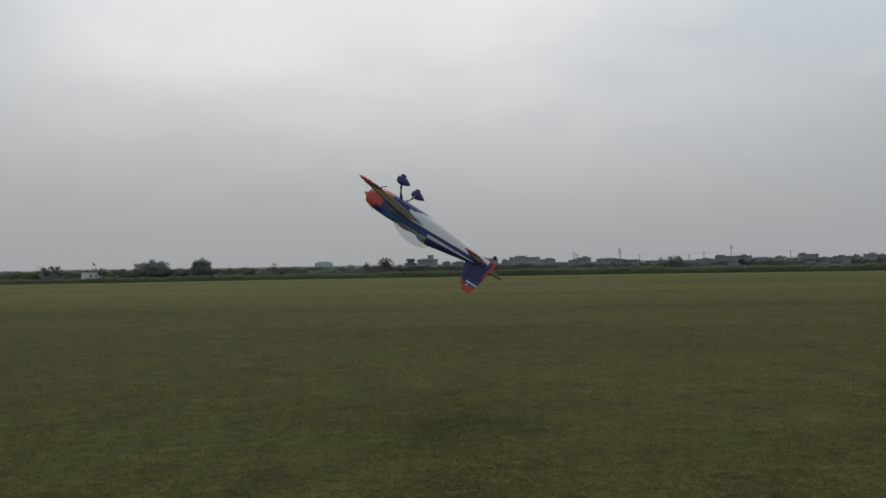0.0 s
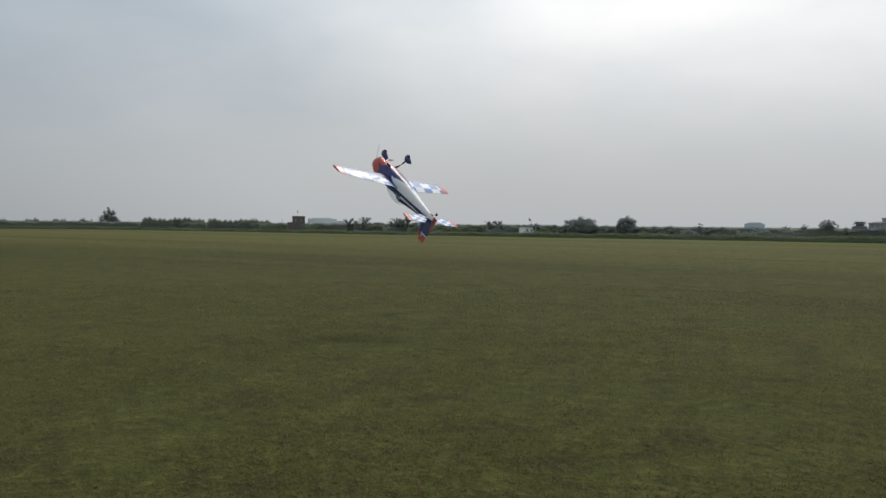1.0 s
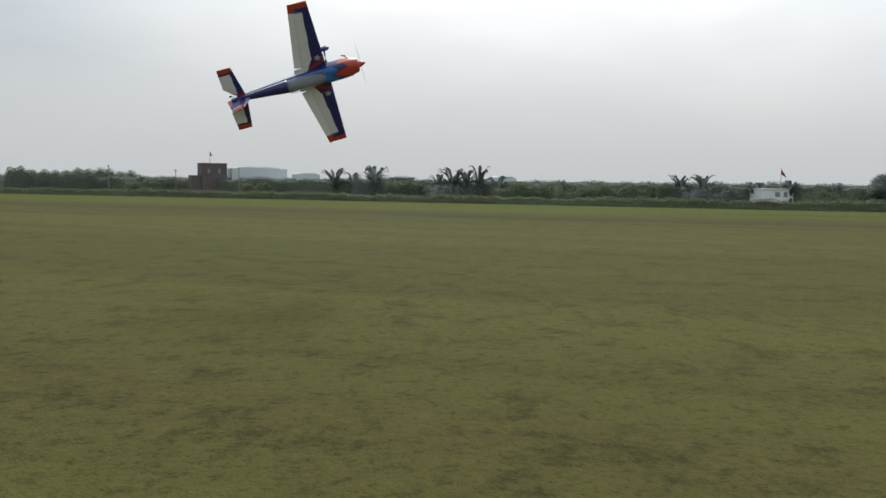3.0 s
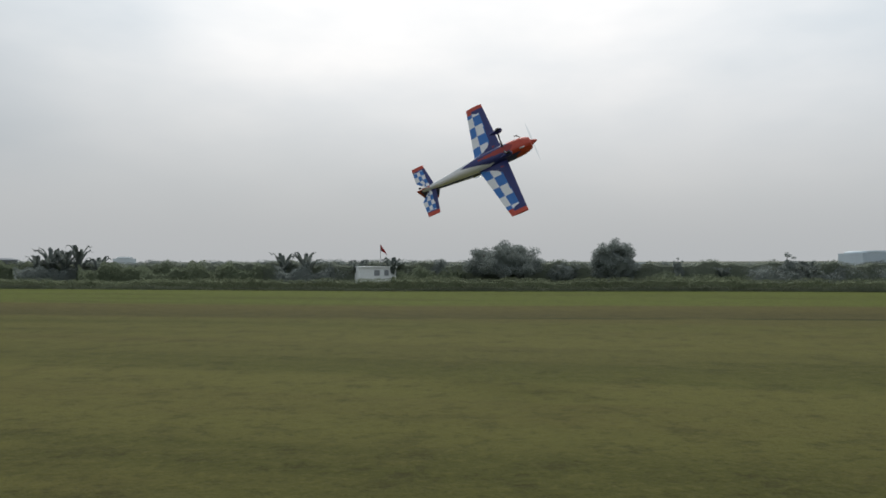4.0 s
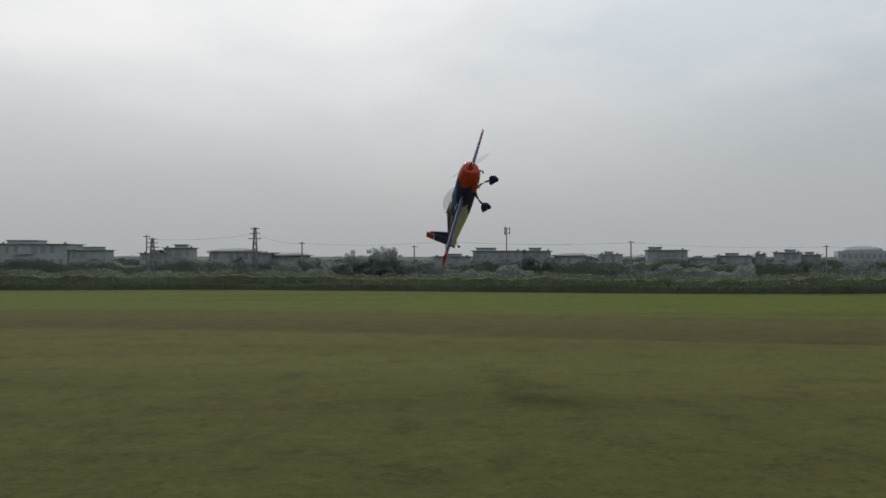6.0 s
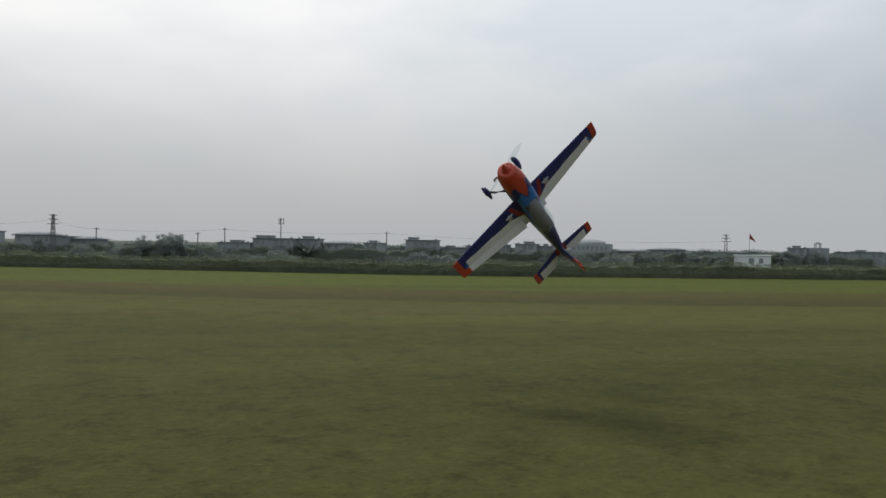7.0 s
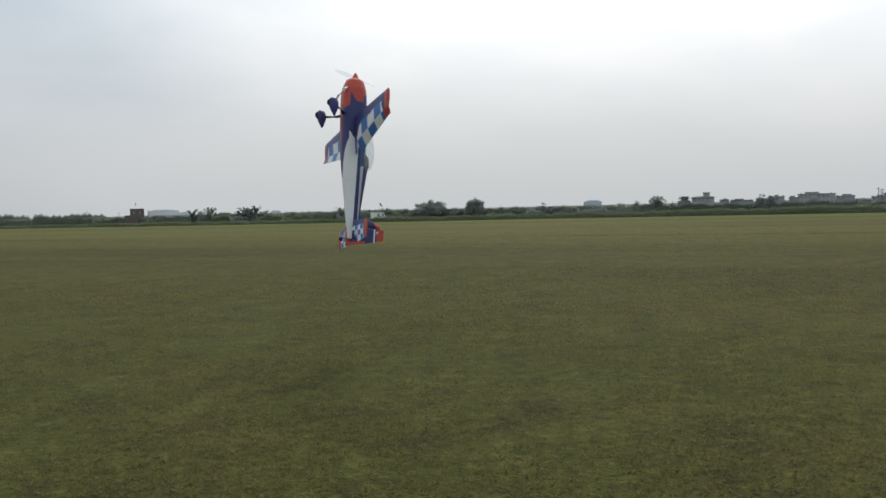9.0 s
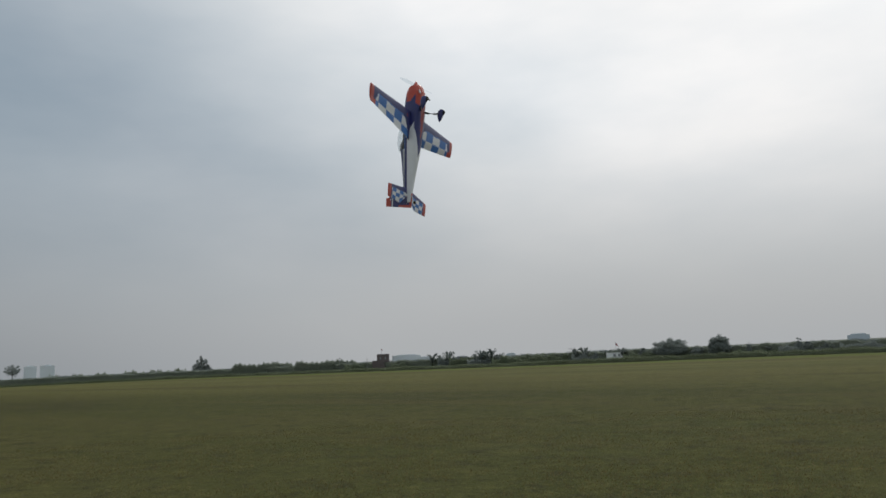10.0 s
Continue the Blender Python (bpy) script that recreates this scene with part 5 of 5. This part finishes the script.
def make_plane():
    root = new("model_aeroplane")
    flaps = []
    fuselage(root)
    for side, word in ((1, "left"), (-1, "right")):
        panel("wing", root, side * 0.045, side * 0.52, wing_edges, 0, 0.72, wing_paint)
        flaps.append(panel("aileron", root, side * 0.085, side * 0.52, wing_edges, 0.722, 1.0, wing_paint, nchord=14))
        panel("wing_root", root, side * 0.045, side * 0.083, wing_edges, 0.721, 1.0, wing_paint, nspan=4, nchord=4)
        panel("tailplane", root, side * 0.012, side * 0.227, tail_edges, 0, 0.45, tail_paint, 0.75, 0.012, 44, 16)
        panel("elevator", root, side * 0.028, side * 0.227, elevator_edges, 0.452, 1.0, tail_paint, 0.75, 0.012, 44, 16)
        bm = bmesh.new()
        c = pt(0.31, side * 0.135, 0.0275)
        vs = []
        for i in range(10):
            r = (0.024 if i % 2 == 0 else 0.010) * LEN
            a = i * math.pi / 5
            vs.append(c + Vector((r * math.cos(a), r * math.sin(a), 0.0)))
        lo = [bm.verts.new(v - Vector((0, 0, 0.004))) for v in vs]
        hi = [bm.verts.new(v) for v in vs]
        bm.faces.new(hi)
        bm.faces.new(lo[::-1])
        for i in range(10):
            bm.faces.new((lo[i], lo[(i + 1) % 10], hi[(i + 1) % 10], hi[i]))
        part("star", bm, SILVER, root, "silver star emblem")
    rudder = fin_parts(root)
    gear(root)
    bm = bmesh.new()
    rr = []
    for i in range(13):
        t = i / 12
        r = 0.0265 * t ** 0.72 + 0.0006
        rr.append([pt(0.056 * t, r * math.cos(2 * math.pi * j / 20), r * math.sin(2 * math.pi * j / 20)) for j in range(20)])
    loft(bm, rr)
    part("spinner", bm, ORANGE, root, "pointed orange spinner", True)
    prop = new("propeller")
    prop.parent = root
    for side in (1, -1):
        bm = bmesh.new()
        rr = []
        for i in range(12):
            t = i / 11
            ch = 0.0135 * math.sin(math.pi * (0.12 + 0.84 * t)) ** 0.7 + 0.001
            tw = radians(42 - 28 * t)
            y = side * (0.02 + 0.135 * t)
            rr.append([Vector((LEN * (a * math.sin(tw) + b_ * math.cos(tw)), LEN * y, LEN * (a * math.cos(tw) - b_ * math.sin(tw)) * side)) for a, b_ in ((-ch, 0), (0, 0.002), (ch, 0), (0, -0.002))])
        loft(bm, rr)
        part("blade", bm, BLADE, prop, "thin dark spinning propeller blade")
    for side in (1, -1):
        bm = bmesh.new()
        tube(bm, [pt(0.115, side * 0.045, -0.062), pt(0.130, side * 0.058, -0.078), pt(0.15, side * 0.060, -0.086)], [0.006 * LEN, 0.006 * LEN, 0.005 * LEN], 10)
        part("exhaust_pipe", bm, STEEL, root)
    tagged(root, "orange, navy and white radio-controlled aerobatic aeroplane in flight", "model aeroplane")
    return root, prop, rudder, flaps


plane, propeller, rudder, ailerons = make_plane()


def motions():
    walk(plane, [
        (0.0, pose(0.415, 2.650, 0.610, -159.1, -28.8, 137.8)),
        (0.1, pose(0.262, 2.678, 0.609, -165.3, -28.2, 141.3)),
        (0.2, pose(0.093, 2.742, 0.611, -168.3, -27.1, 139.8)),
        (0.3, pose(-0.081, 2.797, 0.613, -171.4, -26.2, 138.2)),
        (0.4, pose(-0.271, 2.860, 0.611, -172.4, -27.9, 139.5)),
        (0.5, pose(-0.454, 2.912, 0.607, -173.3, -29.7, 140.4)),
        (0.6, pose(-0.642, 2.959, 0.604, -171.9, -30.9, 142.5)),
        (0.7, pose(-0.823, 2.998, 0.602, -170.5, -32.1, 144.3)),
        (0.8, pose(-1.013, 3.098, 0.617, -171.2, -31.6, 145.0)),
        (0.9, pose(-1.205, 3.190, 0.631, -171.8, -31.2, 145.5)),
        (1.0, pose(-1.403, 3.274, 0.645, -172.6, -30.7, 146.0)),
        (1.1, pose(-1.624, 3.403, 0.674, 175.3, -31.4, 146.4)),
        (1.2, pose(-1.855, 3.522, 0.703, 163.1, -32.5, 146.9)),
        (1.3, pose(-2.107, 3.667, 0.745, 145.1, -33.2, 141.7)),
        (1.4, pose(-2.347, 3.754, 0.777, 126.5, -33.1, 135.1)),
        (1.5, pose(-2.585, 3.821, 0.799, 109.4, -29.2, 124.4)),
        (1.6, pose(-2.835, 3.947, 0.813, 92.5, -28.0, 108.1)),
        (1.7, pose(-3.103, 4.200, 0.824, 76.7, -28.3, 92.9)),
        (1.8, pose(-3.244, 4.334, 0.820, 51.7, -25.4, 88.8)),
        (1.9, pose(-3.333, 4.383, 0.812, 31.5, -25.0, 78.7)),
        (2.0, pose(-3.451, 4.494, 0.808, 20.6, -23.6, 73.7)),
        (2.1, pose(-3.583, 4.657, 0.809, 18.3, -23.2, 69.0)),
        (2.2, pose(-3.669, 4.856, 0.811, 16.0, -23.0, 63.8)),
        (2.3, pose(-3.662, 5.023, 0.816, 15.6, -22.5, 63.0)),
        (2.4, pose(-3.644, 5.196, 0.822, 15.2, -22.0, 62.1)),
        (2.5, pose(-3.965, 5.736, 0.825, 14.8, -21.4, 61.4)),
        (2.6, pose(-6.210, 8.207, 0.827, 20.0, -22.8, 59.8)),
        (2.7, pose(-7.629, 10.899, 0.856, 35.9, -23.3, 49.7)),
        (2.8, pose(-9.503, 13.250, 0.866, 59.9, -23.9, 36.8)),
        (2.9, pose(-11.606, 15.556, 0.888, 86.7, -22.3, 12.8)),
        (3.0, pose(-13.934, 18.222, 0.873, 121.5, -16.9, 9.4)),
        (3.1, pose(-13.420, 18.571, 0.843, 148.8, -13.7, 7.0)),
        (3.2, pose(-12.827, 18.626, 0.772, -159.2, -13.4, -0.1)),
        (3.3, pose(-12.272, 18.847, 0.791, -153.7, -14.8, -0.7)),
        (3.4, pose(-11.654, 19.071, 0.812, -148.1, -16.1, -1.5)),
        (3.5, pose(-10.859, 19.345, 0.833, -142.5, -17.4, -2.1)),
        (3.6, pose(-10.065, 19.614, 0.854, -136.9, -18.7, -3.1)),
        (3.7, pose(-9.328, 19.774, 0.873, -131.2, -20.0, -4.8)),
        (3.8, pose(-8.511, 19.935, 0.890, -125.6, -21.3, -6.7)),
        (3.9, pose(-7.618, 20.092, 0.905, -120.0, -22.4, -8.7)),
        (4.0, pose(-6.481, 20.337, 0.915, -114.3, -23.5, -9.9)),
        (4.1, pose(-5.280, 20.575, 0.922, -108.7, -24.5, -11.2)),
        (4.2, pose(-4.243, 20.646, 0.924, -103.2, -25.5, -13.7)),
        (4.3, pose(-3.217, 20.645, 0.930, -97.6, -26.4, -16.7)),
        (4.4, pose(-2.055, 20.707, 0.912, -95.2, -23.3, -13.5)),
        (4.5, pose(-0.995, 20.654, 0.883, -103.8, -18.9, -23.3)),
        (4.6, pose(0.087, 20.660, 0.859, -131.3, -16.5, -32.4)),
        (4.7, pose(1.018, 20.271, 0.803, -164.3, -14.7, -45.0)),
        (4.8, pose(2.012, 20.279, 0.824, 163.5, -11.7, -53.1)),
        (4.9, pose(3.027, 20.214, 0.833, 130.8, -12.6, -59.8)),
        (5.0, pose(3.946, 20.044, 0.809, 98.2, -18.3, -62.8)),
        (5.1, pose(4.678, 19.818, 0.768, 64.6, -21.0, -70.5)),
        (5.2, pose(5.281, 19.374, 0.716, 26.1, -24.7, -74.8)),
        (5.3, pose(6.156, 19.018, 0.714, 31.5, -26.3, -77.4)),
        (5.4, pose(6.985, 18.677, 0.711, 36.9, -27.6, -80.5)),
        (5.5, pose(7.786, 18.343, 0.707, 42.5, -28.8, -84.0)),
        (5.6, pose(8.485, 18.026, 0.703, 48.3, -29.7, -88.1)),
        (5.7, pose(9.237, 17.652, 0.698, 54.1, -30.3, -91.9)),
        (5.8, pose(9.932, 17.286, 0.692, 59.9, -30.6, -95.8)),
        (5.9, pose(10.554, 16.933, 0.686, 65.8, -30.7, -100.0)),
        (6.0, pose(11.174, 16.544, 0.680, 71.7, -30.6, -103.8)),
        (6.1, pose(11.684, 16.231, 0.672, 77.6, -30.1, -107.9)),
        (6.2, pose(12.182, 15.875, 0.664, 83.3, -29.4, -111.4)),
        (6.3, pose(12.605, 15.554, 0.655, 89.0, -28.5, -114.8)),
        (6.4, pose(12.970, 15.246, 0.618, 62.9, -34.7, -120.8)),
        (6.5, pose(13.315, 14.981, 0.591, 27.3, -38.1, -123.2)),
        (6.6, pose(13.583, 14.696, 0.594, -10.9, -40.4, -124.6)),
        (6.7, pose(13.801, 14.346, 0.608, -48.2, -39.0, -128.7)),
        (6.8, pose(13.965, 14.106, 0.610, -78.5, -32.0, -133.8)),
        (6.9, pose(13.550, 13.266, 0.597, -102.6, -29.1, -138.4)),
        (7.0, pose(13.126, 12.598, 0.590, -124.6, -27.2, -145.6)),
        (7.1, pose(11.146, 10.237, 0.587, -153.2, -23.5, -155.4)),
        (7.2, pose(8.890, 8.001, 0.602, -177.8, -25.8, -163.2)),
        (7.3, pose(5.732, 7.160, 0.626, 155.7, -34.2, 178.1)),
        (7.4, pose(3.492, 4.314, 0.642, 119.9, -30.9, 178.0)),
        (7.5, pose(2.436, 3.039, 0.626, 98.5, -34.2, 170.5)),
        (7.6, pose(2.203, 2.884, 0.594, 69.8, -34.2, 173.7)),
        (7.7, pose(1.971, 2.782, 0.566, 46.7, -40.3, 168.9)),
        (7.8, pose(1.706, 2.650, 0.549, 20.0, -43.4, 164.3)),
        (7.9, pose(1.481, 2.587, 0.552, 7.5, -47.3, 153.7)),
        (8.0, pose(1.294, 2.540, 0.576, -39.9, -48.6, 162.7)),
        (8.1, pose(1.139, 2.544, 0.593, -70.6, -48.1, 166.3)),
        (8.2, pose(0.923, 2.455, 0.591, -101.7, -44.1, 173.1)),
        (8.3, pose(0.713, 2.452, 0.589, -115.5, -38.6, 177.4)),
        (8.4, pose(0.468, 2.423, 0.581, -132.3, -39.5, 158.3)),
        (8.5, pose(0.241, 2.347, 0.564, -148.0, -42.2, 147.4)),
        (8.6, pose(0.037, 2.424, 0.588, -169.9, -44.4, 139.7)),
        (8.7, pose(-0.157, 2.485, 0.612, 171.4, -49.2, 128.4)),
        (8.8, pose(-0.347, 2.577, 0.646, 151.5, -60.4, 117.4)),
        (8.9, pose(-0.544, 2.642, 0.680, 136.0, -68.1, 105.2)),
        (9.0, pose(-0.675, 2.502, 0.697, 124.9, -76.8, 89.5)),
        (9.1, pose(-0.823, 2.532, 0.736, 105.9, -73.4, 80.7)),
        (9.2, pose(-0.994, 2.701, 0.807, 108.8, -79.4, 67.1)),
        (9.3, pose(-1.072, 2.714, 0.853, 87.4, -82.0, 69.4)),
        (9.4, pose(-1.172, 2.821, 0.945, 36.3, -84.6, 95.5)),
        (9.5, pose(-1.233, 2.837, 1.013, 36.0, -88.9, 76.5)),
        (9.6, pose(-1.320, 2.946, 1.094, -28.9, -89.2, 116.5)),
        (9.7, pose(-1.323, 2.856, 1.152, -26.5, -86.8, 87.1)),
        (9.8, pose(-1.360, 2.820, 1.245, -60.7, -83.0, 99.7)),
        (9.9, pose(-1.430, 2.846, 1.362, -68.2, -82.6, 84.4)),
        (10.0, pose(-1.474, 2.848, 1.441, -92.0, -79.2, 86.1)),
    ])
    hub = pt(0.036, 0, 0)
    walk(propeller, [(i / 10, pose(hub.x, hub.y, hub.z, 25 + 77 * i, 0, 0)) for i in range(101)])

    # ailerons follow the rolling, the rudder swings over at the top of the climb
    swing = [-3, -5, -2, 1, -2, -7, -15, -18, -18, -20, -7, -2, 0, 9, 17, 22, 21, 4, 4, 4, 4, 4, -4, -23, -24, -24, -15, 4, 4, 4, 4, 4, -23, -25, -22, -21, -22, -23, -21, -20, -25, -17, -20, -22, -22, -22, -14, -19, -21, -19, -10]
    for ob, side in zip(ailerons, (1, -1)):
        a, b_ = (pt(le + (te - le) * 0.722, side * y, 0) for y, (le, te) in ((0.085, wing_edges(0.085)), (0.52, wing_edges(0.52))))
        axis = (b_ - a).normalized() * side
        walk(ob, [(i / 5, Matrix.Translation(a) @ Matrix.Rotation(radians(-side * d), 4, axis) @ Matrix.Translation(-a)) for i, d in enumerate(swing)])
    hinge = pt(0.890, 0, 0)
    walk(rudder, [(t, Matrix.Translation(hinge) @ Matrix.Rotation(radians(d), 4, "Z") @ Matrix.Translation(-hinge))
                  for t, d in ((0, 0), (2.7, 0), (3.0, 12), (3.2, 0), (9.2, 0), (9.5, 24), (9.7, 10), (10.0, 0))])


motions()
